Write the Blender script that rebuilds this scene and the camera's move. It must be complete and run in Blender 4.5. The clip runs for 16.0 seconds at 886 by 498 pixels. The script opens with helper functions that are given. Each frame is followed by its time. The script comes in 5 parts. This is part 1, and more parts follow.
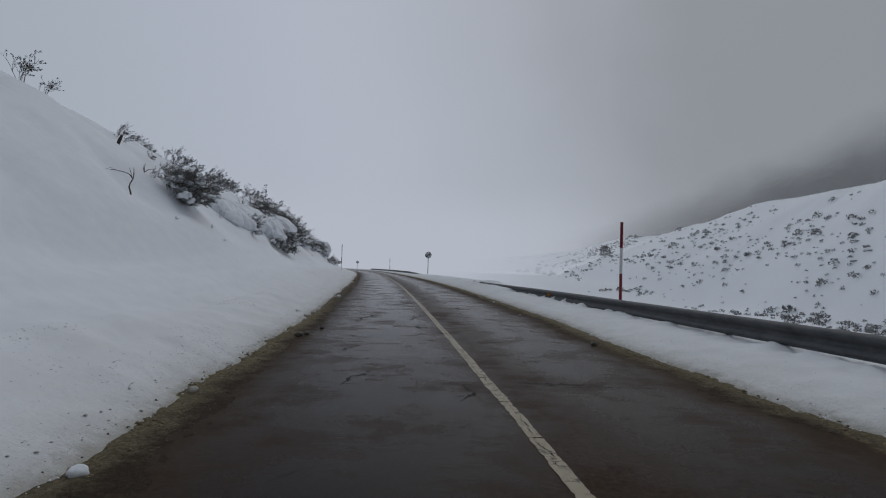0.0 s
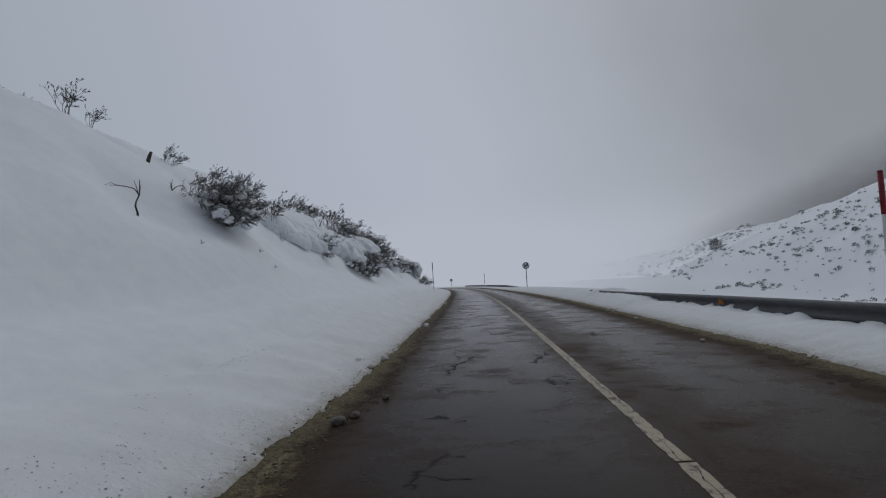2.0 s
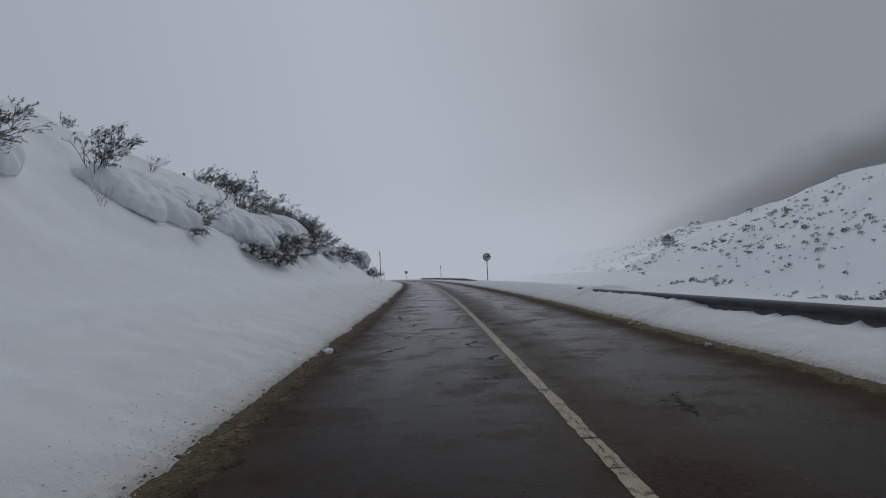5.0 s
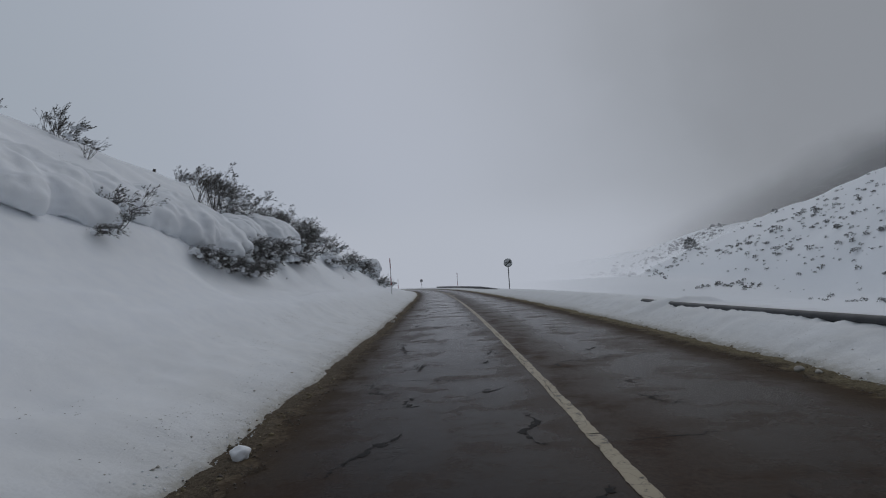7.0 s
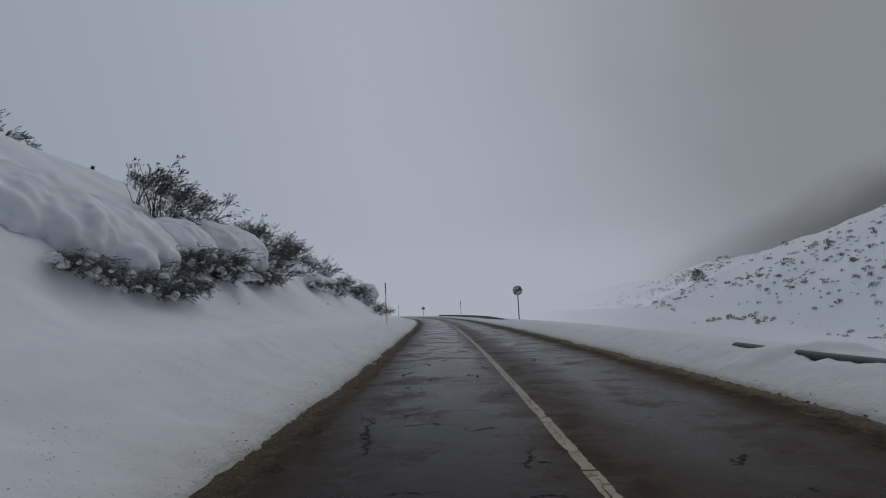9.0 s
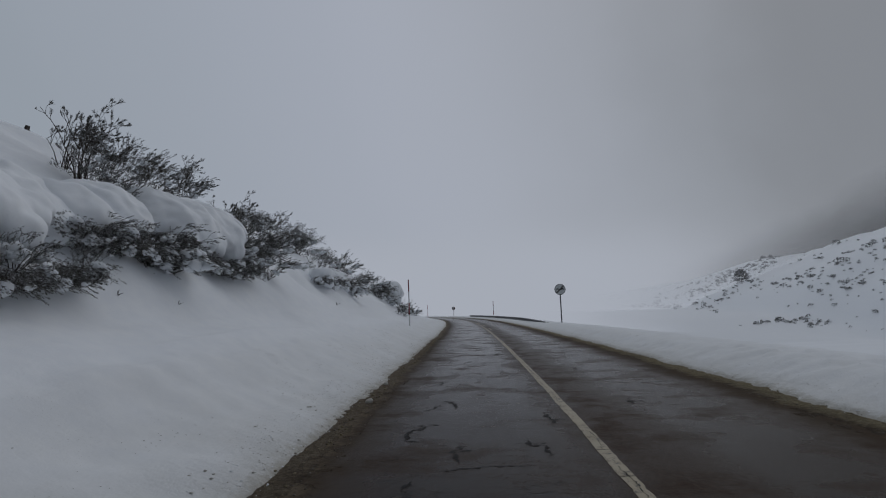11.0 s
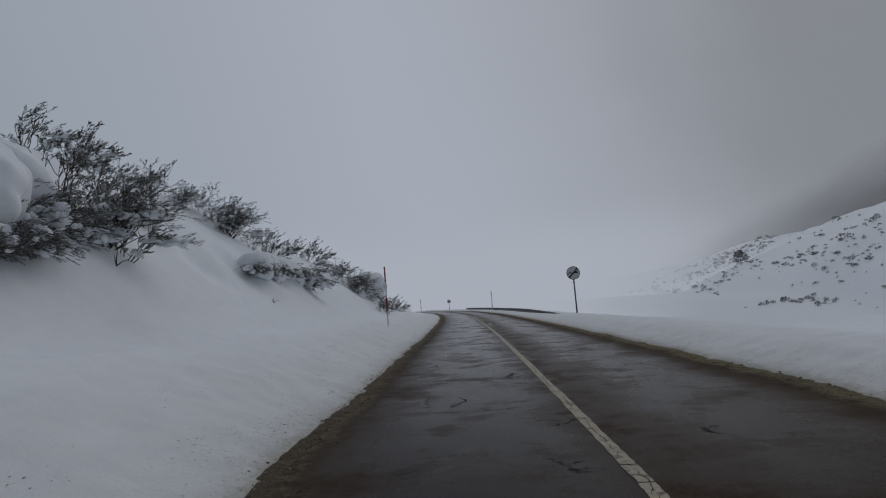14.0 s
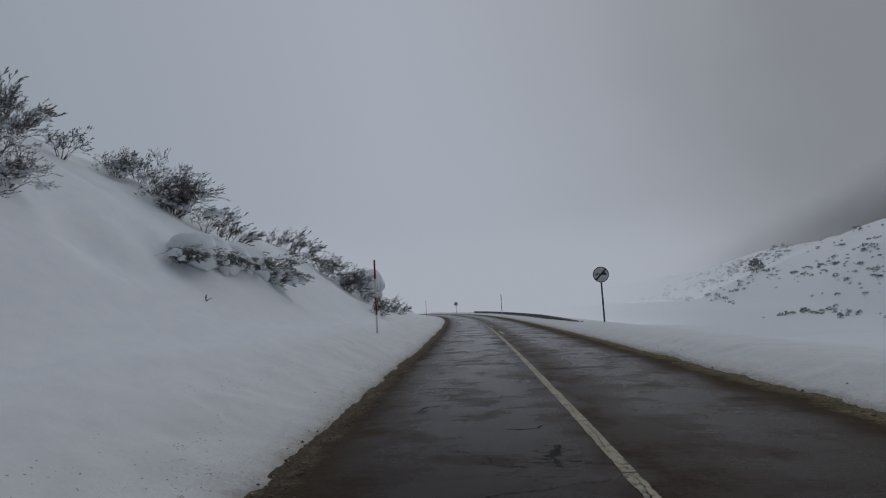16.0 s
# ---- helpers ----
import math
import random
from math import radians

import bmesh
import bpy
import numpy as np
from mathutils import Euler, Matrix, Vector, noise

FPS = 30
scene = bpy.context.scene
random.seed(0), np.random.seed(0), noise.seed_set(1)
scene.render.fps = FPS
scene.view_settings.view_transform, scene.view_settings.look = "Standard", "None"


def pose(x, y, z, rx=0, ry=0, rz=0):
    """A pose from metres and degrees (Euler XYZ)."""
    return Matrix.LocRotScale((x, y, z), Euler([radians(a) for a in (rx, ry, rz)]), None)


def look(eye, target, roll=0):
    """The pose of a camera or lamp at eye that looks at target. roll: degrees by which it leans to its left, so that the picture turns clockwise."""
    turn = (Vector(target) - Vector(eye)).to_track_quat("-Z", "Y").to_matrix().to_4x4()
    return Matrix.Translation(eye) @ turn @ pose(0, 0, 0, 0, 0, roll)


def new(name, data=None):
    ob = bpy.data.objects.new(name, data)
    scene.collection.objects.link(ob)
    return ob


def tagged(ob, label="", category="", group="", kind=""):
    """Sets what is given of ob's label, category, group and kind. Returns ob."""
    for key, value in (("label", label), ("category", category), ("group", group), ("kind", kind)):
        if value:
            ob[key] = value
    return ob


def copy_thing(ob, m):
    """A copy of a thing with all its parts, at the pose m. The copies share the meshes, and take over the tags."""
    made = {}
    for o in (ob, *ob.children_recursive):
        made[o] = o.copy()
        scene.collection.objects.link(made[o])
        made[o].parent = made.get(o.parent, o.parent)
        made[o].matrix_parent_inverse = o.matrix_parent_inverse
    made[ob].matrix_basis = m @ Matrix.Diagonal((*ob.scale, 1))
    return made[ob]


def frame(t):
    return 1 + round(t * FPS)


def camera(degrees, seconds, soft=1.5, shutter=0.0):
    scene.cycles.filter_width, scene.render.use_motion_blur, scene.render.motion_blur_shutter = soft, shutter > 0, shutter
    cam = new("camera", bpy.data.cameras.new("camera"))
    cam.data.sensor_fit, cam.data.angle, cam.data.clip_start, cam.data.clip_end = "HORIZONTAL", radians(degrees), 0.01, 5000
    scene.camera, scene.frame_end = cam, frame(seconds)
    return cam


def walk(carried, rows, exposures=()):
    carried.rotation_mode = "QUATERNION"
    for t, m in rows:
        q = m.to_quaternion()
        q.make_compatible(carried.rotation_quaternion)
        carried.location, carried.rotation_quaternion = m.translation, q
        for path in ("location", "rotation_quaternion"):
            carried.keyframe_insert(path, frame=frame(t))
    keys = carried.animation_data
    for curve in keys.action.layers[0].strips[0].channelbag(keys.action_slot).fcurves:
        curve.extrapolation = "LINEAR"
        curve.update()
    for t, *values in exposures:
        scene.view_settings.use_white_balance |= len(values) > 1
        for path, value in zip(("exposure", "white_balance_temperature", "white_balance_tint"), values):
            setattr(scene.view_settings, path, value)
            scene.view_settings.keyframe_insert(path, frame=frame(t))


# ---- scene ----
cam = camera(80.0, 16.0, 1.1)

PATH = [
    (0, (1.834, -11.891, 1.563), (1.956, -9.896, 1.615), 1.7),
    (0.5, (1.86, -10.579, 1.573), (1.93, -8.58, 1.607), 1.5),
    (1, (1.731, -9.251, 1.571), (1.742, -7.252, 1.619), 0.4),
    (1.5, (1.617, -7.943, 1.52), (1.532, -5.946, 1.599), -2.5),
    (2, (1.508, -6.647, 1.502), (1.285, -4.663, 1.615), -3.4),
    (2.5, (1.497, -5.403, 1.483), (1.275, -3.421, 1.636), -2.4),
    (3, (1.529, -4.063, 1.514), (1.295, -2.085, 1.7), -0.8),
    (3.5, (1.516, -2.892, 1.466), (1.383, -0.904, 1.637), -0.5),
    (4, (1.499, -1.624, 1.475), (1.45, 0.374, 1.564), -2.1),
    (4.2, (1.459, -1.068, 1.433), (1.406, 0.929, 1.51), -2.3),
    (6.3, (1.205, 4.016, 1.496), (1.128, 6.013, 1.572), -3.1),
    (6.5, (1.136, 4.587, 1.526), (1.033, 6.582, 1.609), -2.9),
    (7, (1.094, 5.841, 1.479), (0.972, 7.834, 1.587), -3.6),
    (7.5, (1.013, 7.067, 1.489), (0.883, 9.058, 1.623), -3.8),
    (8, (0.951, 8.3, 1.453), (0.834, 10.289, 1.628), -4.0),
    (8.5, (0.914, 9.515, 1.498), (0.808, 11.503, 1.687), -3.9),
    (9, (0.851, 10.782, 1.484), (0.721, 12.766, 1.697), -2.6),
    (9.2, (0.857, 11.274, 1.454), (0.738, 13.259, 1.675), -2.4),
    (11.3, (0.336, 16.782, 1.549), (0.082, 18.754, 1.762), -2.2),
    (11.5, (0.29, 17.23, 1.539), (0.056, 19.206, 1.741), -2.3),
    (12, (0.149, 18.473, 1.519), (-0.095, 20.448, 1.717), -2.9),
    (12.5, (0.107, 19.73, 1.476), (-0.123, 21.708, 1.667), -2.5),
    (13, (0.013, 21.023, 1.489), (-0.216, 23.002, 1.662), -3.5),
    (13.5, (-0.032, 22.185, 1.474), (-0.3, 24.158, 1.668), -3.6),
    (14, (-0.047, 23.419, 1.475), (-0.275, 25.397, 1.666), -4.5),
    (14.5, (-0.102, 24.565, 1.499), (-0.367, 26.538, 1.684), -3.5),
    (15, (-0.113, 25.708, 1.475), (-0.332, 27.687, 1.671), -2.4),
    (15.5, (-0.261, 27.038, 1.473), (-0.51, 29.014, 1.66), -2.8),
    (16, (-0.434, 28.353, 1.483), (-0.695, 30.326, 1.684), -3.1),
]
EXPOSURES = [(0, 0.2), (0.5, 0.25), (1, 0.26), (1.5, 0.22), (2.5, 0.12), (3.5, 0.03), (4, 0.06), (6.5, 0.18), (7, 0.13), (7.5, 0.1), (8, 0.06), (9, -0.02), (11.5, -0.05), (12.5, 0.0), (16, -0.04)]
walk(cam, [(t, look(eye, target, roll)) for t, eye, target, roll in PATH], EXPOSURES)

# ---- world and light: a low overcast sky, brighter ahead and darker over the valley ----
world = bpy.data.worlds.new("overcast_sky")
scene.world = world
world.use_nodes = True
wn, wl = world.node_tree.nodes, world.node_tree.links
wn.clear()
sky = wn.new("ShaderNodeTexSky")
sky.sky_type = "NISHITA"
sky.sun_disc = False
sky.sun_elevation, sky.sun_rotation = radians(45), radians(20)
sky.altitude, sky.air_density, sky.dust_density = 1400, 1.0, 6.0
sky_dim = wn.new("ShaderNodeVectorMath")
sky_dim.operation = "SCALE"
sky_dim.inputs["Scale"].default_value = 0.06
wl.new(sky.outputs[0], sky_dim.inputs[0])
w_co = wn.new("ShaderNodeTexCoord")
w_side = wn.new("ShaderNodeVectorMath")
w_side.operation = "DOT_PRODUCT"
w_side.inputs[1].default_value = Vector((0.72, 0.58, 0.38)).normalized()
wl.new(w_co.outputs["Generated"], w_side.inputs[0])
w_noise = wn.new("ShaderNodeTexNoise")
w_noise.inputs["Scale"].default_value, w_noise.inputs["Detail"].default_value = 2.6, 5.0
wl.new(w_co.outputs["Generated"], w_noise.inputs["Vector"])
w_add = wn.new("ShaderNodeMath")
w_add.operation = "MULTIPLY_ADD"
w_add.inputs[1].default_value = 0.14
wl.new(w_noise.outputs["Fac"], w_add.inputs[0])
wl.new(w_side.outputs["Value"], w_add.inputs[2])
w_ramp = wn.new("ShaderNodeValToRGB")
w_ramp.color_ramp.interpolation = "B_SPLINE"
stops = [(0.12, (0.300, 0.338, 0.388)), (0.52, (0.372, 0.402, 0.470)), (0.68, (0.374, 0.403, 0.464)), (0.84, (0.326, 0.350, 0.398)), (0.95, (0.264, 0.284, 0.318)), (1.0, (0.218, 0.232, 0.256))]
while len(w_ramp.color_ramp.elements) < len(stops):
    w_ramp.color_ramp.elements.new(0.5)
for el, (p, c) in zip(w_ramp.color_ramp.elements, stops):
    el.position, el.color = p, (*c, 1)
wl.new(w_add.outputs[0], w_ramp.inputs[0])
w_mix = wn.new("ShaderNodeMix")
w_mix.data_type = "RGBA"
w_mix.inputs["Factor"].default_value = 0.97
wl.new(sky_dim.outputs[0], w_mix.inputs["A"])
wl.new(w_ramp.outputs[0], w_mix.inputs["B"])
# the unseen sky behind is dimmed, added to lower the light on snow and road
w_sep = wn.new("ShaderNodeSeparateXYZ")
wl.new(w_co.outputs["Generated"], w_sep.inputs[0])
w_back = wn.new("ShaderNodeMapRange")
w_back.interpolation_type = "SMOOTHSTEP"
for socket, value in (("From Min", -0.7), ("From Max", 0.45), ("To Min", 0.30), ("To Max", 1.0)):
    w_back.inputs[socket].default_value = value
wl.new(w_sep.outputs[1], w_back.inputs["Value"])
w_bg = wn.new("ShaderNodeBackground")
wl.new(w_back.outputs[0], w_bg.inputs["Strength"])
w_out = wn.new("ShaderNodeOutputWorld")
wl.new(w_mix.outputs["Result"], w_bg.inputs["Color"])
wl.new(w_bg.outputs[0], w_out.inputs["Surface"])

sun_data = bpy.data.lights.new("sun", "SUN")
sun_data.energy, sun_data.angle, sun_data.color = 0.32, radians(60), (1.0, 0.985, 0.965)
sun = new("sun", sun_data)
sun.matrix_world = look((20, 54, 57), (0, 0, 0))


# ---- the shape of the land ----
def vnoise(x, y, seed=0):
    """Smooth value noise in -1..1, on arrays."""
    x, y = np.asarray(x, float), np.asarray(y, float)
    xi, yi = np.floor(x).astype(np.int64), np.floor(y).astype(np.int64)
    fx, fy = x - xi, y - yi
    fx, fy = fx**3 * (fx * (6 * fx - 15) + 10), fy**3 * (fy * (6 * fy - 15) + 10)

    def h(a, b):
        n = (a * 374761393 + b * 668265263 + seed * 974711) & 0x7FFFFFFF
        n = ((n ^ (n >> 13)) * 1274126177) & 0x7FFFFFFF
        return ((n ^ (n >> 16)) & 0xFFFF) / 32767.5 - 1

    return (h(xi, yi) * (1 - fx) + h(xi + 1, yi) * fx) * (1 - fy) + (h(xi, yi + 1) * (1 - fx) + h(xi + 1, yi + 1) * fx) * fy


def fbm(x, y, seed=0, octaves=4):
    x, y, out, amp = np.asarray(x, float), np.asarray(y, float), 0, 1.0
    for o in range(octaves):
        c, s, g = math.cos(0.6 + 1.3 * o), math.sin(0.6 + 1.3 * o), 1.9**o
        out = out + amp * vnoise((c * x - s * y) * g + 17.3 * o, (s * x + c * y) * g, seed + o)
        amp *= 0.5
    return out


ROAD_FIT = (0.5341, -1.3901, -1.6872, 2.8006, -4.5035, -5.3200, 2.6515)


def road_x(y):
    """The painted centre line's x."""
    return np.polyval(ROAD_FIT, np.asarray(y, float) / 100)


def road_z(y):
    y = np.asarray(y, float)
    return -0.005 * ((y - 24) + np.sqrt((y - 24) ** 2 + 36))


LEFT_EDGE, RIGHT_EDGE = -3.37, 3.5
BANK_D = (0, 0.15, 0.5, 1.25, 2.2, 3.0, 4.0, 5.0, 5.8, 8.0, 10.6, 13.0, 16.5, 20, 26, 40, 90, 400)
BANK_Z = (0.0, 0.06, 0.18, 0.42, 0.80, 1.30, 2.05, 2.85, 3.55, 5.35, 7.0, 8.2, 9.5, 10.1, 11.0, 12.6, 18.0, 20.0)


def left_plain(y):
    return LEFT_EDGE + 0.07 * np.clip((y - 8) / 6, 0, 1) - 0.3 * np.clip((2 - y) / 12, 0, 1) - 0.12 * np.clip((y - 25) / 15, 0, 1)


def right_plain(y):
    return RIGHT_EDGE - np.interp(y, (-9.5, -4.5, -2.0, 4.0), (0.0, 0.22, 0.24, 0.0))


def left_edge(y):
    y = np.asarray(y, float)
    return left_plain(y) + 0.055 * fbm(y * 0.7, 0 * y, 5) + 0.022 * fbm(y * 4, 0 * y, 9, 3)


def right_edge(y):
    y = np.asarray(y, float)
    return right_plain(y) + 0.06 * fbm(y * 0.6, 0 * y + 7, 15) + 0.022 * fbm(y * 4, 0 * y, 19, 3)


def smooth(a, b, v):
    k = np.clip((v - a) / (b - a), 0, 1)
    return k * k * (3 - 2 * k)


def land(x, y):
    """Height of the snow at x, y."""
    x, y = np.asarray(x, float), np.asarray(y, float)
    yc = np.clip(y, -60, 185)
    l = x - road_x(yc)
    base = road_z(yc)
    # the bank uphill of the road
    d = left_edge(yc) - l
    d = d + (left_plain(yc) - l - d) * smooth(0.15, 1.4, d)
    rise = np.interp(yc, (-60, 45, 52, 58, 66, 80, 110, 140, 185), (1, 1, 0.96, 0.89, 0.86, 0.70, 0.36, 0.2, 0.12))
    bank = np.interp(d, BANK_D, BANK_Z) * (rise + (1 - rise) * np.clip(1 - d, 0, 1))
    soft = smooth(1.5, 5.0, d)
    bank = bank + soft * (0.10 * fbm(x * 0.30, y * 0.22, 21, 2)) + smooth(0.5, 2.0, d) * (1 - smooth(5, 8, d)) * 0.11 * fbm(d * 1.1 + 3, y * 0.10, 23, 3) + smooth(3.5, 5.5, d) * (1 - smooth(9, 14, d)) * 0.26 * fbm(x * 0.6, y * 0.6, 31, 1) + 0.04 * smooth(0.3, 1.2, d) * fbm(x * 0.7, y * 0.5, 37, 2)
    bank = bank + smooth(0.05, 0.4, d) * (1 - smooth(1.6, 3.2, d)) * (0.03 * fbm(x * 2.1, y * 1.7, 41, 2))
    bank = bank + 0.33 * np.exp(-(((yc - 6.8) / 5.0) ** 2)) * smooth(1.8, 3.6, d) * (1 - 0.3 * smooth(7, 11, d))
    # the bench that the plough blade cut, and the lumps that it threw up
    bench = 1.45 + 0.45 * fbm(0 * y + 9, y * 0.12, 43, 2)
    cut = np.clip(0.5 + 0.9 * vnoise(0 * y + 4, y * 0.09, 49), 0.1, 1)
    bank = bank + 0.06 * cut * (np.tanh((d - bench) / 0.16) + 1) * smooth(0.3, 1.2, d) * (1 - smooth(2.4, 4.2, d))
    bank = bank + smooth(0.05, 0.3, d) * (1 - smooth(bench - 0.5, bench + 0.5, d)) * 0.010 * fbm(x * 5, y * 4, 42, 3)
    ledge = 4.15 + 0.35 * fbm(0 * y + 3, y * 0.13, 45, 2)
    hollow = 0.13 * smooth(17.6, 18.8, yc) * (1 - smooth(23.4, 25.0, yc)) + 0.10 * smooth(23.8, 25.2, yc) * (1 - smooth(31.0, 32.2, yc))
    bank = bank + (0.10 + hollow + 0.06 * vnoise(0 * y, y * 0.11, 47)) * (np.tanh((d - ledge) / 0.30) - 1) * smooth(2.2, 3.9, d) * (1 - smooth(5.0, 6.5, d)) * smooth(-8, 0, yc)
    # the shoulder, and the fall into the valley
    r = l - right_edge(yc)
    r = r + (l - right_plain(yc) - r) * smooth(0.15, 1.2, r)
    heap = np.interp(yc, (-60, 9, 12.8, 13.8, 20.1, 20.5, 20.9, 21.3, 24, 40, 55, 70, 185), (0.33, 0.31, 0.32, 0.44, 0.43, 0.55, 0.54, 0.43, 0.44, 0.40, 0.34, 0.22, 0.20))
    shoulder = np.interp(r, (0, 0.12, 0.4, 1.0, 1.5, 2.6, 3.6, 6, 12, 22, 45), (0.0, 0.05, 0.13, 0.24, 0.27, 0.27, 0.15, -0.9, -4.2, -7.6, -9.6))
    shoulder = np.where(r < 3.0, shoulder + (heap - 0.27) * smooth(0.2, 1.2, r) * (1 - smooth(2.2, 3.4, r)), shoulder)
    # a jagged ridge of thrown snow against the rail
    shoulder = shoulder + np.clip(0.03 + 0.075 * fbm(x * 4.0, y * 3.0, 57, 3), -0.01, 0.2) * np.exp(-(((r - 1.75) / 0.33) ** 2)) * (1 - smooth(9, 13, yc))
    shoulder = shoulder + smooth(0.1, 0.5, r) * (1 - smooth(3.0, 5.0, r)) * (0.022 + 0.028 * np.exp(-(((r - 1.5) / 0.5) ** 2)) * smooth(10, 13, yc) * (1 - smooth(26, 34, yc))) * fbm(x * 3, y * 3, 51, 4) + np.exp(-(((r - 1.5) / 0.5) ** 2)) * smooth(8, 13, yc) * (1 - smooth(30, 38, yc)) * 0.032 * fbm(x * 5.5, y * 5, 59, 2) + smooth(3, 8, r) * 0.3 * fbm(x * 0.12, y * 0.12, 55)
    # the valley's far side
    u = x - (92 + 0.06 * y)
    steep = np.interp(y, (-200, 150, 200, 300, 460, 660, 900), (0.84, 0.84, 0.80, 0.56, 0.38, 0.36, 0.25))
    crest = np.clip(55 + 0.18 * (y - 180), 52, 160)
    hill = steep * (np.interp(u, (-40, 3, 8, 20), (0, 0, 2, 20)) + np.clip(u - 20, 0, crest - 20) + 0.25 * np.clip(u - crest, 0, 300))
    hill = hill + smooth(0, 30, u) * 1.6 * fbm(x * 0.03, y * 0.03, 61)
    hill = hill - 1.5 * smooth(40, 75, x) * smooth(120, 190, y) * (1 - smooth(300, 400, y))
    z = np.where(d > 0, bank + base, np.where(r > 0, shoulder + base + np.where(x > 25, hill, 0), base - 0.10))
    # beyond the bend the land runs level into the mist
    return np.where(y > 185, np.interp(y, (185, 260, 3000), (0, 1, 1)) * (np.where(x > 10, -6.0 + hill * 0.9, -2.5) - z) + z, z)


# ---- materials ----
def material(name):
    m = bpy.data.materials.new(name)
    m.use_nodes = True
    nodes, links = m.node_tree.nodes, m.node_tree.links
    return m, nodes, links, nodes["Principled BSDF"]


def noise_node(nodes, links, vec, scale, detail=4.0, rough=0.55):
    n = nodes.new("ShaderNodeTexNoise")
    n.inputs["Scale"].default_value, n.inputs["Detail"].default_value, n.inputs["Roughness"].default_value = scale, detail, rough
    links.new(vec, n.inputs["Vector"])
    return n.outputs["Fac"]


def ramp(nodes, links, fac, stops):
    r = nodes.new("ShaderNodeValToRGB")
    while len(r.color_ramp.elements) < len(stops):
        r.color_ramp.elements.new(0.5)
    for el, (p, c) in zip(r.color_ramp.elements, stops):
        el.position, el.color = p, (c, c, c, 1) if isinstance(c, (int, float)) else (*c, 1)
    links.new(fac, r.inputs[0])
    return r.outputs[0]


def mix(nodes, links, fac, a, b):
    m = nodes.new("ShaderNodeMix")
    m.data_type = "RGBA"
    for socket, v in (("Factor", fac), ("A", a), ("B", b)):
        if isinstance(v, (int, float)):
            m.inputs[socket].default_value = v
        elif isinstance(v, tuple):
            m.inputs[socket].default_value = (*v, 1)
        else:
            links.new(v, m.inputs[socket])
    return m.outputs["Result"]


def math_node(nodes, links, op, a, b=0.0):
    n = nodes.new("ShaderNodeMath")
    n.operation = op
    for i, v in enumerate((a, b)):
        if isinstance(v, (int, float)):
            n.inputs[i].default_value = v
        else:
            links.new(v, n.inputs[i])
    return n.outputs[0]


def bump(nodes, links, bsdf, height, strength, distance):
    b = nodes.new("ShaderNodeBump")
    b.inputs["Strength"].default_value, b.inputs["Distance"].default_value = strength, distance
    links.new(height, b.inputs["Height"])
    links.new(b.outputs[0], bsdf.inputs["Normal"])


def place(nodes):
    return nodes.new("ShaderNodeNewGeometry").outputs["Position"]


def snow_material(name, light, dark, grain, soiled=False):
    m, n, k, b = material(name)
    p = place(n)
    big, mid, fine = noise_node(n, k, p, 0.35, 4), noise_node(n, k, p, 3.0, 5), noise_node(n, k, p, 38.0, 5, 0.7)
    tone = mix(n, k, ramp(n, k, mid, ((0.2, 0.0), (0.75, 1.0))), dark, light)
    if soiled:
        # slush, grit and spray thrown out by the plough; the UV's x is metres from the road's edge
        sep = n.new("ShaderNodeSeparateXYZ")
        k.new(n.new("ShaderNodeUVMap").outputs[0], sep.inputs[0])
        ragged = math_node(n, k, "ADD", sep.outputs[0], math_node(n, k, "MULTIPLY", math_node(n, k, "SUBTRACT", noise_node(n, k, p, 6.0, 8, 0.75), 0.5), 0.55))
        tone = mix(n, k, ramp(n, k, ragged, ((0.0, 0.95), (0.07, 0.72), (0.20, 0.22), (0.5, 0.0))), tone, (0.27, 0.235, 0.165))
        # spray grime, deepened to put the lens's dimmer corners into the snow's colour
        spray_dim = ramp(n, k, math_node(n, k, "DIVIDE", ragged, 2.5), ((0.0, 0.62), (0.35, 0.48), (0.8, 0.22), (1.0, 0.0)))
        spray_dim = math_node(n, k, "MULTIPLY", spray_dim, ramp(n, k, noise_node(n, k, p, 0.8, 6, 0.65), ((0.28, 0.45), (0.68, 1.0))))
        tone = mix(n, k, spray_dim, tone, (0.63, 0.625, 0.595))
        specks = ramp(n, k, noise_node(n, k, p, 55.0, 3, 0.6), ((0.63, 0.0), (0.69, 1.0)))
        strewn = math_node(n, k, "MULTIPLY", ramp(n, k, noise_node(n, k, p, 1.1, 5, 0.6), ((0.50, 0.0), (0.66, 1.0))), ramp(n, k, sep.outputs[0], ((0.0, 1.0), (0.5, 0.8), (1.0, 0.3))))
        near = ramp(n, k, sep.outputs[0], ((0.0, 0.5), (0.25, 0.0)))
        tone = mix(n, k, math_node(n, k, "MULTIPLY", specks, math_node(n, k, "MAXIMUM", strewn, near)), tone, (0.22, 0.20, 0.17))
    k.new(tone, b.inputs["Base Color"])
    h = math_node(n, k, "ADD", math_node(n, k, "MULTIPLY", mid, 0.4), math_node(n, k, "MULTIPLY", fine, grain))
    h = math_node(n, k, "ADD", h, math_node(n, k, "MULTIPLY", big, 0.8))
    if soiled:
        # crumbled lumps along the ploughed lip
        lip = ramp(n, k, sep.outputs[0], ((0.0, 1.0), (0.35, 0.55), (1.0, 0.08)))
        h = math_node(n, k, "ADD", h, math_node(n, k, "MULTIPLY", math_node(n, k, "MULTIPLY", noise_node(n, k, p, 15.0, 6, 0.7), lip), 2.6))
    bump(n, k, b, h, 0.4, 0.05)
    b.inputs["Roughness"].default_value = 0.85
    b.inputs["Specular IOR Level"].default_value = 0.25
    return m


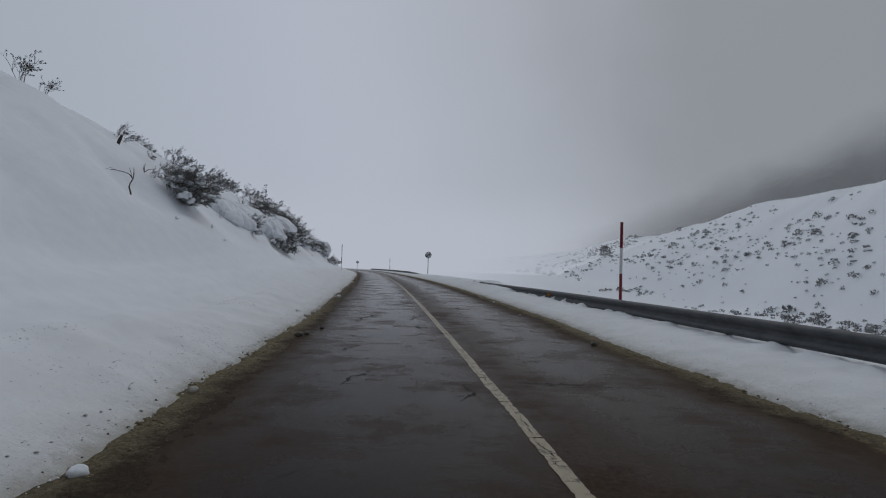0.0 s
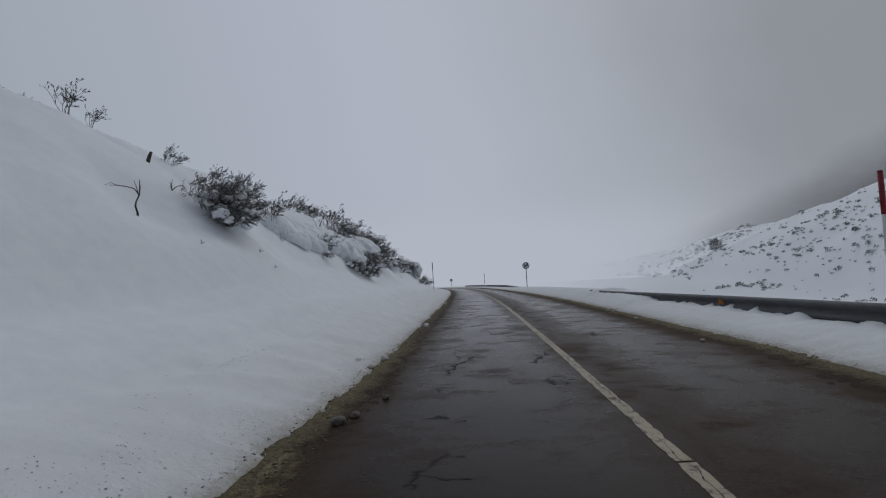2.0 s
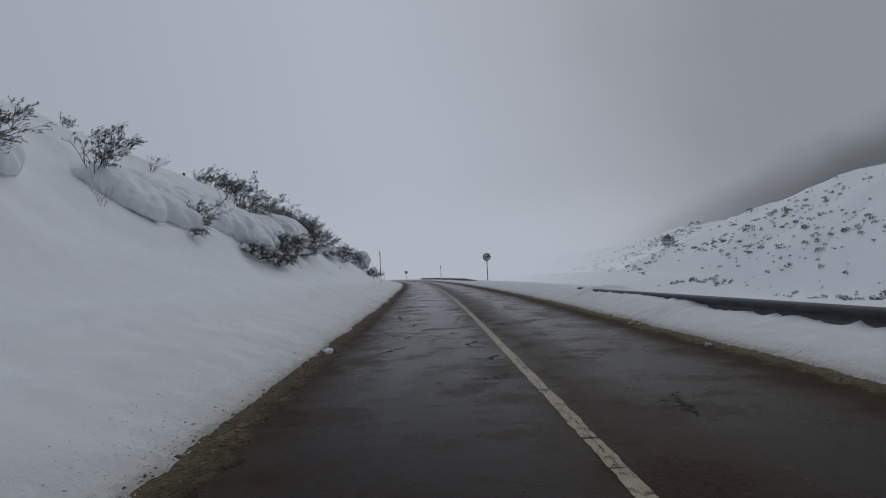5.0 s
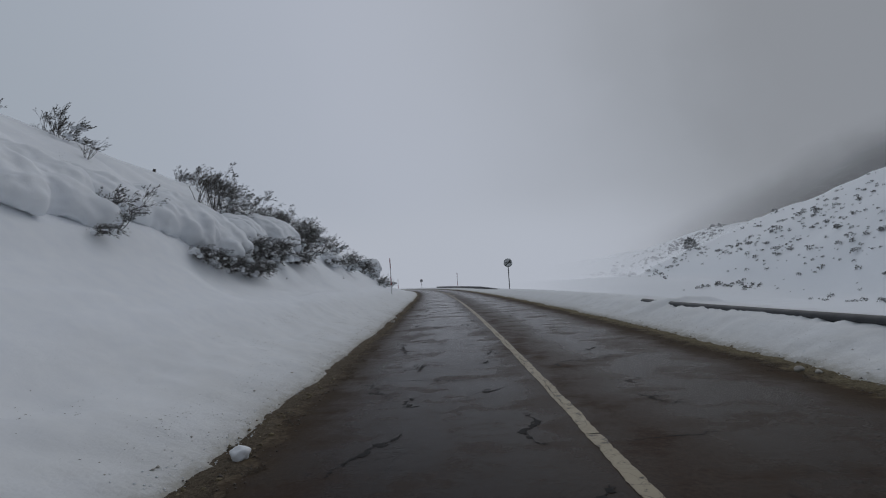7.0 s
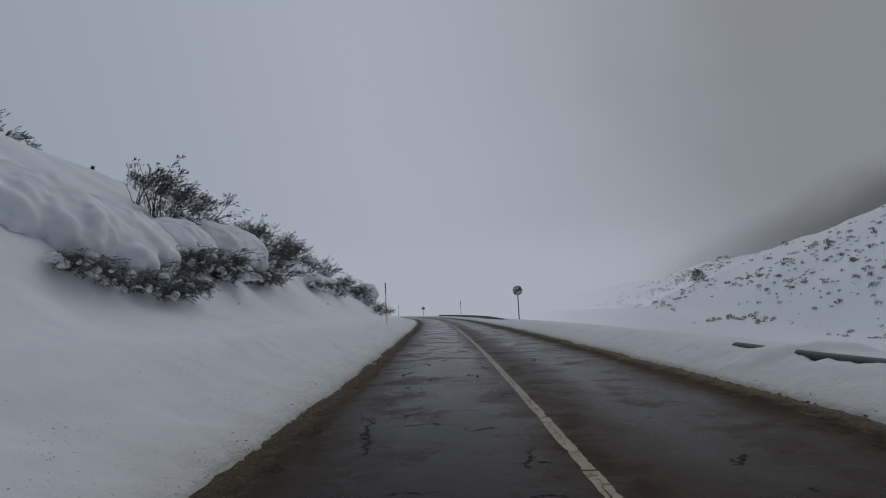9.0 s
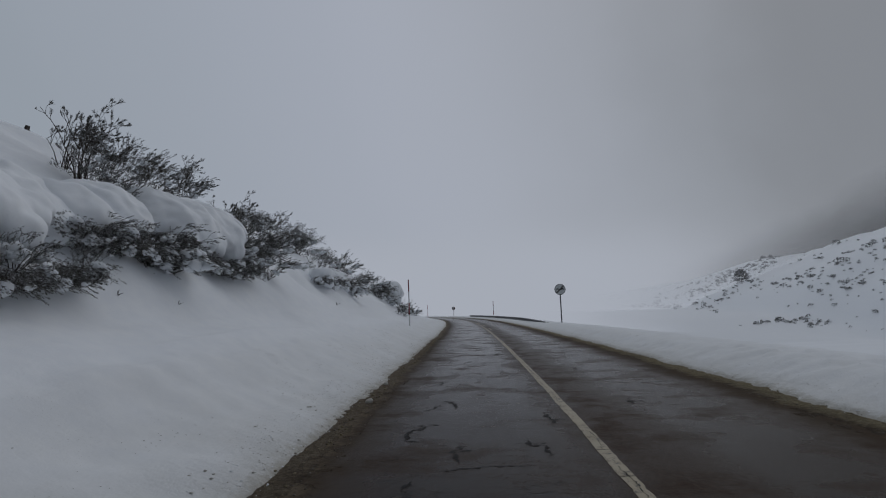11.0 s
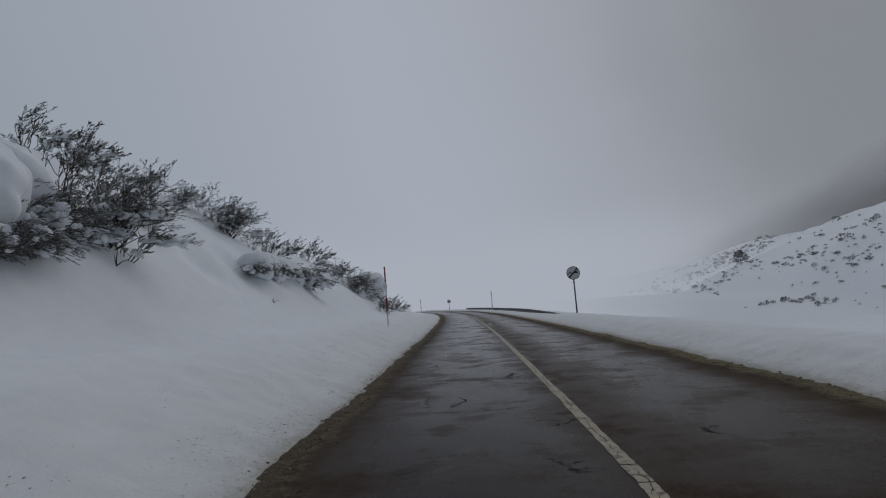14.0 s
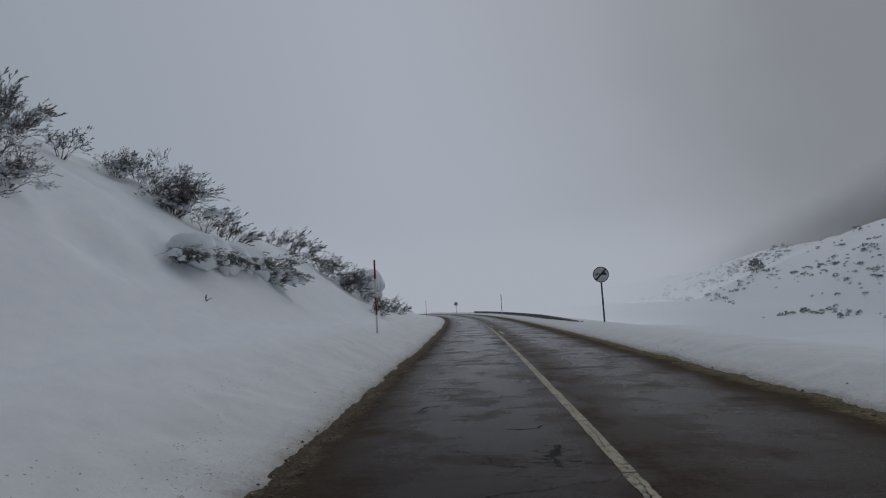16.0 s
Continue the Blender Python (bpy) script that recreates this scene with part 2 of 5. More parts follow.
SNOW = snow_material("snow", (0.930, 0.952, 0.975), (0.855, 0.885, 0.930), 0.22)
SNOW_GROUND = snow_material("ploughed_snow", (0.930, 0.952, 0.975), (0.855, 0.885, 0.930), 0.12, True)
CLOD = snow_material("dirty_snow", (0.62, 0.60, 0.56), (0.36, 0.33, 0.29), 0.6)



def mud_by_edge(n, k, p):
    """Mud and grit: ochre slush at the snow, dark brown towards the lane; also how thick it lies."""
    edge = n.new("ShaderNodeUVMap")
    edge.uv_map = "from_edge"
    s = n.new("ShaderNodeSeparateXYZ")
    k.new(edge.outputs[0], s.inputs[0])
    out = math_node(n, k, "ADD", s.outputs[0], math_node(n, k, "MULTIPLY", math_node(n, k, "SUBTRACT", noise_node(n, k, p, 2.4, 8, 0.72), 0.5), 0.9))
    out = math_node(n, k, "ADD", out, 1.5)
    fine = ramp(n, k, noise_node(n, k, p, 22.0, 8, 0.78), ((0.36, 0.0), (0.66, 1.0)))
    dark = mix(n, k, fine, (0.040, 0.028, 0.019), (0.088, 0.065, 0.043))
    ochre = mix(n, k, fine, (0.095, 0.077, 0.047), (0.340, 0.285, 0.175))
    brown = mix(n, k, fine, (0.070, 0.054, 0.038), (0.235, 0.190, 0.134))
    # browner slush under the bank, once past the first stretch
    at = n.new("ShaderNodeSeparateXYZ")
    k.new(p, at.inputs[0])
    under_bank = math_node(n, k, "LESS_THAN", at.outputs[0], -0.6)
    along = n.new("ShaderNodeMapRange")
    along.inputs["From Min"].default_value, along.inputs["From Max"].default_value = 3.5, 9.0
    k.new(at.outputs[1], along.inputs["Value"])
    pale = mix(n, k, math_node(n, k, "MULTIPLY", under_bank, along.outputs[0]), ochre, brown)
    tone = mix(n, k, ramp(n, k, math_node(n, k, "DIVIDE", out, 2.0), ((0.56, 0.0), (0.64, 0.6), (0.72, 1.0))), dark, pale)
    return tone, ramp(n, k, math_node(n, k, "DIVIDE", out, 2.0), ((0.26, 0.0), (0.44, 0.40), (0.60, 1.0)))


# wet asphalt; the UVs are metres across and along the road
ASPHALT, n, k, b = material("wet_asphalt")
uv = n.new("ShaderNodeUVMap")
uv.uv_map = "metres"
sep = n.new("ShaderNodeSeparateXYZ")
k.new(uv.outputs[0], sep.inputs[0])
p = place(n)
wob = math_node(n, k, "MULTIPLY", math_node(n, k, "SUBTRACT", noise_node(n, k, p, 0.7, 5, 0.65), 0.5), 1.3)
across = math_node(n, k, "ADD", sep.outputs[0], wob)
lane_in = n.new("ShaderNodeMapRange")
lane_in.inputs["From Min"].default_value, lane_in.inputs["From Max"].default_value = -4.0, 4.0
k.new(across, lane_in.inputs["Value"])
wet = ramp(n, k, lane_in.outputs[0], ((0.06, 0.15), (0.17, 0.65), (0.28, 1.0), (0.43, 1.0), (0.49, 0.6), (0.53, 0.36), (0.58, 0.5), (0.66, 0.95), (0.78, 0.85), (0.90, 0.0)))
# thin films of water lie across the slope of the road
squash = n.new("ShaderNodeVectorMath")
squash.operation = "MULTIPLY"
squash.inputs[1].default_value = (1.3, 4.2, 1.0)
k.new(p, squash.inputs[0])
ripple = noise_node(n, k, squash.outputs[0], 1.0, 6, 0.68)
patch = ramp(n, k, noise_node(n, k, p, 0.9, 7, 0.68), ((0.36, 0.0), (0.62, 1.0)))
stone = noise_node(n, k, p, 130.0, 3, 0.7)
grit = noise_node(n, k, p, 24.0, 6, 0.7)
grit = ramp(n, k, grit, ((0.30, 0.0), (0.72, 1.0)))
dry = mix(n, k, grit, (0.035, 0.0220, 0.0149), (0.083, 0.0540, 0.0374))
dark = mix(n, k, grit, (0.0118, 0.0073, 0.0054), (0.025, 0.0157, 0.0117))
film = math_node(n, k, "MULTIPLY", wet, ramp(n, k, math_node(n, k, "ADD", math_node(n, k, "MULTIPLY", patch, 0.6), math_node(n, k, "MULTIPLY", ripple, 0.7)), ((0.28, 0.34), (0.72, 1.0))))
# mud carried in from both edges
mud_tone, mud = mud_by_edge(n, k, p)
cells = n.new("ShaderNodeTexVoronoi")
cells.feature = "DISTANCE_TO_EDGE"
cells.inputs["Scale"].default_value = 2.6
bend = n.new("ShaderNodeTexNoise")
bend.inputs["Scale"].default_value, bend.inputs["Detail"].default_value = 3.5, 6.0
k.new(p, bend.inputs["Vector"])
warp = n.new("ShaderNodeVectorMath")
warp.operation = "MULTIPLY_ADD"
warp.inputs[1].default_value = (0.55, 0.55, 0.0)
k.new(bend.outputs["Color"], warp.inputs[0])
k.new(p, warp.inputs[2])
k.new(warp.outputs[0], cells.inputs["Vector"])
split = ramp(n, k, cells.outputs["Distance"], ((0.004, 1.0), (0.020, 0.0)))
where = ramp(n, k, noise_node(n, k, p, 0.75, 4, 0.6), ((0.52, 0.0), (0.62, 1.0)))
paths = ramp(n, k, lane_in.outputs[0], ((0.18, 0.05), (0.23, 1.0), (0.28, 1.0), (0.32, 0.15), (0.37, 0.2), (0.40, 1.0), (0.44, 1.0), (0.48, 0.1), (0.62, 0.1), (0.66, 0.7), (0.72, 0.5), (0.80, 0.15)))
split = math_node(n, k, "MULTIPLY", split, math_node(n, k, "MULTIPLY", where, paths))
ground_tone = mix(n, k, mud, mix(n, k, film, dry, dark), mud_tone)
k.new(mix(n, k, split, ground_tone, (0.005, 0.0045, 0.004)), b.inputs["Base Color"])
shine = math_node(n, k, "MULTIPLY", film, math_node(n, k, "SUBTRACT", 1.0, math_node(n, k, "MULTIPLY", mud, 0.65)))
k.new(ramp(n, k, shine, ((0.0, 0.70), (0.4, 0.38), (1.0, 0.17))), b.inputs["Roughness"])
b.inputs["IOR"].default_value = 1.36
k.new(ramp(n, k, shine, ((0.0, 0.018), (0.5, 0.040), (1.0, 0.054))), b.inputs["Specular IOR Level"])
rough_h = math_node(n, k, "ADD", math_node(n, k, "MULTIPLY", stone, 0.45), math_node(n, k, "MULTIPLY", grit, 0.25))
rough_h = math_node(n, k, "ADD", rough_h, math_node(n, k, "MULTIPLY", ripple, 0.30))
bump(n, k, b, math_node(n, k, "SUBTRACT", rough_h, math_node(n, k, "MULTIPLY", split, 1.2)), 0.35, 0.008)

PAINT, n, k, b = material("worn_road_paint")
p = place(n)
worn = ramp(n, k, noise_node(n, k, p, 7.0, 8, 0.75), ((0.37, 0.0), (0.47, 1.0)))
cells = n.new("ShaderNodeTexVoronoi")
cells.feature = "DISTANCE_TO_EDGE"
cells.inputs["Scale"].default_value = 4.5
warp = n.new("ShaderNodeVectorMath")
warp.operation = "MULTIPLY_ADD"
warp.inputs[1].default_value = (0.35, 0.35, 0.0)
wn3 = n.new("ShaderNodeTexNoise")
wn3.inputs["Scale"].default_value = 5.0
k.new(p, wn3.inputs["Vector"])
k.new(wn3.outputs["Color"], warp.inputs[0])
k.new(p, warp.inputs[2])
k.new(warp.outputs[0], cells.inputs["Vector"])
whole = math_node(n, k, "MULTIPLY", worn, ramp(n, k, cells.outputs["Distance"], ((0.003, 0.25), (0.016, 1.0))))
k.new(mix(n, k, whole, (0.040, 0.033, 0.027), mix(n, k, noise_node(n, k, p, 2.0, 4), (0.250, 0.208, 0.128), (0.420, 0.365, 0.262))), b.inputs["Base Color"])
b.inputs["Roughness"].default_value = 0.5
b.inputs["Specular IOR Level"].default_value = 0.3
bump(n, k, b, noise_node(n, k, p, 60, 3), 0.3, 0.004)

GRIT, n, k, b = material("roadside_mud_and_grit")
p = place(n)
tone, _ = mud_by_edge(n, k, p)
k.new(tone, b.inputs["Base Color"])
b.inputs["Roughness"].default_value = 0.85
b.inputs["Specular IOR Level"].default_value = 0.12
bump(n, k, b, noise_node(n, k, p, 26, 7, 0.75), 1.0, 0.05)


def plain(name, colour, rough, metal=0.0, scale=6.0, vary=0.25, bump_by=0.0):
    m, n, k, b = material(name)
    p = n.new("ShaderNodeTexCoord").outputs["Object"]
    f = ramp(n, k, noise_node(n, k, p, scale, 5, 0.65), ((0.3, 0.0), (0.7, 1.0)))
    k.new(mix(n, k, f, tuple(c * (1 - vary) for c in colour), tuple(min(1, c * (1 + vary)) for c in colour)), b.inputs["Base Color"])
    b.inputs["Roughness"].default_value, b.inputs["Metallic"].default_value = rough, metal
    if bump_by:
        bump(n, k, b, noise_node(n, k, p, scale * 5, 4), 0.5, bump_by)
    return m


CRACK = plain("open_crack", (0.006, 0.0055, 0.0055), 0.9)
BARK = plain("dark_bark", (0.060, 0.050, 0.043), 0.9, scale=14)
ROCK = plain("wet_stone", (0.10, 0.085, 0.07), 0.6, scale=9, vary=0.5, bump_by=0.01)
TWIG_BITS = plain("dark_plant_bits", (0.26, 0.25, 0.22), 0.9)
GRIT_LUMP = plain("ochre_mud_lumps", (0.21, 0.172, 0.105), 0.9, scale=20, vary=0.6, bump_by=0.01)
STEEL = plain("galvanised_steel", (0.075, 0.078, 0.082), 0.6, 0.25, scale=3.0, vary=0.3)
POST_STEEL = plain("dull_steel", (0.08, 0.08, 0.082), 0.55, 0.4)
RED = plain("red_paint", (0.22, 0.012, 0.022), 0.5, scale=4)
WHITE = plain("white_paint", (0.72, 0.72, 0.72), 0.5, scale=4, vary=0.1)
AMBER = plain("amber_reflector", (0.42, 0.15, 0.02), 0.3)
SIGN_WHITE = plain("sign_white", (0.60, 0.62, 0.63), 0.45, scale=3, vary=0.12)
SIGN_BLACK = plain("sign_black", (0.02, 0.02, 0.022), 0.5)
SIGN_GREY = plain("sign_grey", (0.22, 0.225, 0.23), 0.5)

LEAF, n, k, b = material("heather_leaves")
island = n.new("ShaderNodeNewGeometry").outputs["Random Per Island"]
k.new(ramp(n, k, island, ((0.0, (0.036, 0.033, 0.026)), (0.40, (0.074, 0.068, 0.052)), (0.60, (0.150, 0.136, 0.116)), (0.74, (0.28, 0.27, 0.26)), (0.80, (0.62, 0.64, 0.67)))), b.inputs["Base Color"])
b.inputs["Roughness"].default_value = 0.75

# far plants: the haze of distance is put into their paler colour
FAR_SCRUB, n, k, b = material("hazed_scrub")
island = n.new("ShaderNodeNewGeometry").outputs["Random Per Island"]
k.new(ramp(n, k, island, ((0.0, (0.13, 0.127, 0.122)), (0.6, (0.25, 0.248, 0.245)), (1.0, (0.56, 0.57, 0.59)))), b.inputs["Base Color"])
b.inputs["Roughness"].default_value = 0.9


# ---- building helpers ----
def mesh_of(name, verts, faces, mat, flat=False):
    me = bpy.data.meshes.new(name)
    me.from_pydata([tuple(v) for v in verts], [], [tuple(int(i) for i in f) for f in faces])
    me.materials.append(mat)
    if not flat:
        me.polygons.foreach_set("use_smooth", [True] * len(me.polygons))
    me.update()
    return me


def part(name, data, mat, parent, label=""):
    """Links a bmesh or a mesh as one mesh object under a thing or part."""
    if isinstance(data, bmesh.types.BMesh):
        me = bpy.data.meshes.new(name)
        data.to_mesh(me)
        data.free()
        me.materials.append(mat)
    else:
        me = data
    ob = new(name, me)
    ob.parent = parent
    return tagged(ob, label)


def grid_mesh(name, xs, ys, height, mat, warp=None):
    """A sheet over xs by ys; warp gives the true x of a column at y."""
    X, Y = np.meshgrid(xs, ys)
    if warp is not None:
        X = warp(X, Y)
    Z = height(X, Y)
    co = np.stack([X, Y, Z], -1).reshape(-1, 3)
    a = (np.arange(len(ys) - 1)[:, None] * len(xs) + np.arange(len(xs) - 1)).ravel()
    q = np.stack([a, a + 1, a + 1 + len(xs), a + len(xs)], 1)
    me = bpy.data.meshes.new(name)
    me.vertices.add(len(co))
    me.vertices.foreach_set("co", co.ravel())
    me.loops.add(q.size)
    me.loops.foreach_set("vertex_index", q.ravel())
    me.polygons.add(len(q))
    me.polygons.foreach_set("loop_start", np.arange(len(q)) * 4)
    me.polygons.foreach_set("use_smooth", np.ones(len(q), bool))
    me.update(calc_edges=True)
    me.materials.append(mat)
    return me, X, Y


# ---- ground: one sheet of snow to the horizon ----
near_l = np.concatenate([-np.geomspace(9, 2600, 46)[::-1] - 5.5 + 0.0, np.arange(-14.3, -7.0, 0.22), np.arange(-7.0, -2.6, 0.1), np.array([-2.4, 0, 2.4]), np.arange(2.6, 7.0, 0.12), np.geomspace(7.1, 30, 26), np.arange(31.5, 190, 3.0), np.geomspace(195, 2600, 26)])
rows_y = np.concatenate([-np.geomspace(18, 900, 22)[::-1], np.arange(-16, 50, 0.11), np.arange(50, 90, 0.45), np.arange(90, 190, 2.0), np.geomspace(192, 3000, 60)])


def follow(X, Y):
    return X + road_x(np.clip(Y, -60, 185)) * np.clip(1 - (np.abs(X) - 30) / 60, 0, 1)


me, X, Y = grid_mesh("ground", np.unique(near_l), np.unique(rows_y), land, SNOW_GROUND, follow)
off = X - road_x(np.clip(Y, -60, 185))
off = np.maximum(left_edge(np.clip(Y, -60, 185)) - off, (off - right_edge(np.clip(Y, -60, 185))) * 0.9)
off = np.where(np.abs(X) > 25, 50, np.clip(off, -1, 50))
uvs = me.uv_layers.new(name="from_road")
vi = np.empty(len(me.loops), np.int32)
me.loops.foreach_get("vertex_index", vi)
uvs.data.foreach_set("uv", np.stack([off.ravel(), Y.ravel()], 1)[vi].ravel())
ground = tagged(new("ground", me), "deep fresh snow over banks, road shoulders and valley", "snow ground", kind="structure")

# ---- road ----
rl = np.concatenate([np.arange(-4.4, 4.61, 0.15)])
ry = np.concatenate([np.arange(-30, 60, 0.25), np.arange(60, 186, 1.0)])


def road_height(X, Y):
    l = X - road_x(Y)
    return road_z(Y) + 0.012 - 0.0016 * l * l + 0.006 * fbm(X * 0.8, Y * 0.6, 71) + 0.003 * vnoise(X * 3, Y * 3, 75)


me, X, Y = grid_mesh("road", rl, ry, road_height, ASPHALT, lambda X, Y: X + road_x(Y))
uvs = me.uv_layers.new(name="metres")
vi = np.empty(len(me.loops), np.int32)
me.loops.foreach_get("vertex_index", vi)
flat = np.stack([(X - road_x(Y)).ravel(), Y.ravel()], 1)
uvs.data.foreach_set("uv", flat[vi].ravel())
uvs = me.uv_layers.new(name="from_edge")
off = np.maximum(left_edge(Y) - (X - road_x(Y)), X - road_x(Y) - right_edge(Y))
uvs.data.foreach_set("uv", np.stack([off.ravel(), Y.ravel()], 1)[vi].ravel())
road = tagged(new("road", me), "wet dark cracked asphalt mountain road with a centre line", "road", kind="structure")


def ribbon(points, widths, lift):
    """Verts and faces of a strip that lies on the road along points (l, y)."""
    pts = np.array(points, float)
    world_x = pts[:, 0] + road_x(pts[:, 1])
    t = np.gradient(np.stack([world_x, pts[:, 1]], 1), axis=0)
    t /= np.linalg.norm(t, axis=1)[:, None] + 1e-9
    side = np.stack([t[:, 1], -t[:, 0]], 1) * np.asarray(widths)[:, None] / 2
    v = []
    for s in (-1, 1):
        xy = np.stack([world_x, pts[:, 1]], 1) + s * side
        v.append(np.column_stack([xy, road_height(xy[:, 0], xy[:, 1]) + lift]))
    m = len(pts)
    verts = np.concatenate(v)
    faces = [(i, i + m, i + m + 1, i + 1) for i in range(m - 1)]
    return verts, faces


def join(pieces):
    verts, faces, at = [], [], 0
    for v, f in pieces:
        verts.append(np.asarray(v))
        faces += [tuple(i + at for i in q) for q in f]
        at += len(v)
    return np.concatenate(verts), faces


rng = np.random.default_rng(4)
# the paint has split into lengths with ragged ends and chipped edges
line, y0 = [], -28.0
while y0 < 184:
    y1 = y0 + (rng.uniform(0.3, 2.2) if y0 < 45 else rng.uniform(2, 5))
    ys = np.arange(y0, y1, 0.035 if y0 < 45 else 0.2)
    if len(ys) > 3:
        wide = 0.136 + 0.012 * fbm(ys * 4, 0 * ys, 83) - 0.045 * np.clip(fbm(ys * 9, 0 * ys + 3, 85, 3) - 0.45, 0, 1)
        line.append(ribbon(np.column_stack([0.005 * fbm(ys * 1.5, 0 * ys, 81) + 0.006 * fbm(ys * 11, 0 * ys, 89, 2), ys]), wide, 0.004))
    y0 = y1 + 0.022 * rng.random() ** 2
line_me = mesh_of("centre_line", *join(line), PAINT)
tagged(part("centre_line", line_me, PAINT, road, "worn cream painted centre line"), kind="")
dash = []
for y0 in (56.0, 66.0, 76.0):
    yy = np.arange(y0, y0 + 3.6, 0.2)
    dash.append(ribbon(np.column_stack([0 * yy + 0.30, yy]), 0 * yy + 0.13, 0.004))
for i, piece in enumerate(dash):
    part("line_dash", mesh_of("line_dash", *piece, PAINT), PAINT, road)

# cracks: along the wheel paths and across the lanes
cracks = []


def crack(l0, y0, heading, length, wide, jag=0.75):
    """A jagged line that wanders from (l0, y0) and opens and closes."""
    m = max(7, int(length / 0.035))
    sway = np.cumsum(rng.normal(0, 0.07, m))
    way = heading + jag * rng.normal(0, 1, m) + (sway - np.linspace(0, sway[-1], m))
    pts = np.column_stack([l0 + np.cumsum(np.cos(way)) * 0.035, y0 + np.cumsum(np.sin(way)) * 0.035])
    taper = np.sin(np.linspace(0.1, math.pi - 0.08, m)) ** 0.7
    cracks.append(ribbon(pts, wide * taper * (0.2 + 2.0 * rng.random(m) ** 2.5), 0.003))
    return pts


UP = math.pi / 2
# broken wheel paths: long torn splits with short spurs, then sound stretches
for l0, gap in ((-2.0, 2.2), (-0.5, 2.0), (1.1, 5.0)):
    y0 = -12.0
    while y0 < 62:
        length = rng.uniform(0.5, 2.0)
        spine = crack(l0 + rng.normal(0, 0.10), y0, UP + rng.normal(0, 0.10), length, rng.uniform(0.018, 0.046), 1.15)
        for q in range(rng.integers(1, 4)):
            l, y = spine[rng.integers(len(spine))]
            crack(l, y, rng.choice((0.0, math.pi)) + rng.normal(0, 0.35), rng.uniform(0.10, 0.35), rng.uniform(0.012, 0.026), 0.6)
        y0 += length + rng.exponential(gap)
# the worst breaks
for l0, y0, heading, length, wide in (
    (-2.30, 9.9, 1.60, 1.2, 0.050), (-1.80, 12.0, 1.50, 0.6, 0.060), (-1.78, 14.3, 1.55, 0.7, 0.055), (-2.20, 16.2, 1.50, 2.0, 0.045), (-1.55, 21.5, 1.60, 0.7, 0.060),
    (-1.60, 24.4, 1.50, 0.6, 0.055), (-1.65, 31.0, 1.55, 0.9, 0.055), (-0.38, 10.4, 1.60, 1.1, 0.045), (-0.36, 23.2, 1.50, 0.7, 0.055), (-0.52, 33.4, 1.55, 1.0, 0.060),
    (-2.00, 1.5, 1.60, 2.2, 0.045), (-0.60, 2.2, 1.50, 1.8, 0.045), (-0.50, 0.6, 1.60, 0.4, 0.060),
    (0.50, 14.6, -0.10, 1.5, 0.045), (0.48, 14.5, -1.45, 0.7, 0.040), (0.48, -4.9, -0.35, 1.9, 0.035), (1.20, 15.7, 0.50, 0.7, 0.040), (-1.00, 17.2, 0.05, 0.6, 0.035),
    (-1.00, 35.1, 0.00, 0.7, 0.035), (-1.40, 33.7, 0.05, 0.9, 0.030), (-1.00, 12.5, 0.20, 0.8, 0.040), (0.55, 0.2, -0.10, 0.5, 0.035),
):
    spine = crack(l0, y0, heading, length * (1.5 if heading > 1 else 1.0), wide, 0.85)
    for q in range(1):
        l, y = spine[rng.integers(len(spine))]
        crack(l, y, heading + rng.choice((-1.3, 1.3)) + rng.normal(0, 0.3), rng.uniform(0.08, 0.25), wide * 0.7, 0.7)
# splits across a lane
for y0 in np.arange(-10, 80, 2.1):
    l0 = rng.choice((-2.2, -1.8, -0.9, 0.25, 0.6, 1.2))
    crack(l0, y0 + rng.normal(0, 0.5), rng.normal(0, 0.07), rng.uniform(0.5, 2.4), rng.uniform(0.010, 0.026), 0.5)
y0 = -12.0
while y0 < 40:
    length = rng.uniform(0.5, 2.0)
    yy = np.arange(y0, y0 + length, 0.04)
    walk_l = 0.028 * fbm(yy * 2.2, 0 * yy, 87) + 0.010 * rng.normal(0, 1, len(yy))
    cracks.append(ribbon(np.column_stack([walk_l, yy]), 0.010 * (0.2 + 1.5 * rng.random(len(yy)) ** 2) * np.sin(np.linspace(0.1, 3.05, len(yy))) ** 0.5, 0.007))
    y0 += length + rng.exponential(0.9)
tagged(part("crack", mesh_of("crack", *join(cracks), CRACK), CRACK, road, "open black cracks in the asphalt"), kind="stuff")


def verge(name, edge, side, label):
    """The strip of mud and grit between asphalt and snow: it dips under the road at a ragged inner edge."""
    ls = np.linspace(-0.95, 0.6, 26)
    ys = np.concatenate([np.arange(-20, 50, 0.1), np.arange(50, 120, 0.5)])

    def high(X, Y):
        o = (X - road_x(Y) - edge(Y)) * side
        w = 0.30 + 0.20 * fbm(Y * 0.45, 0 * Y, 93 + side) + 0.08 * vnoise(Y * 3, X * 3, 95)
        return road_height(X, Y) + np.clip((o + w) * 0.05, -0.03, 0.014) + 0.012 * fbm(X * 8, Y * 8, 97, 3)

    me, X, Y = grid_mesh(name, ls, ys, high, GRIT, lambda X, Y: road_x(Y) + edge(Y) + side * X)
    uvs = me.uv_layers.new(name="from_edge")
    vi = np.empty(len(me.loops), np.int32)
    me.loops.foreach_get("vertex_index", vi)
    uvs.data.foreach_set("uv", np.stack([((X - road_x(Y) - edge(Y)) * side).ravel(), Y.ravel()], 1)[vi].ravel())
    if side < 0:
        me.flip_normals()
    tagged(new(name, me), label, "road verge", kind="structure")


verge("verge_uphill", left_edge, -1, "brown mud and grit strip along the snow bank")
verge("verge_valley", right_edge, 1, "ochre mud and grit strip beside the snowy shoulder")


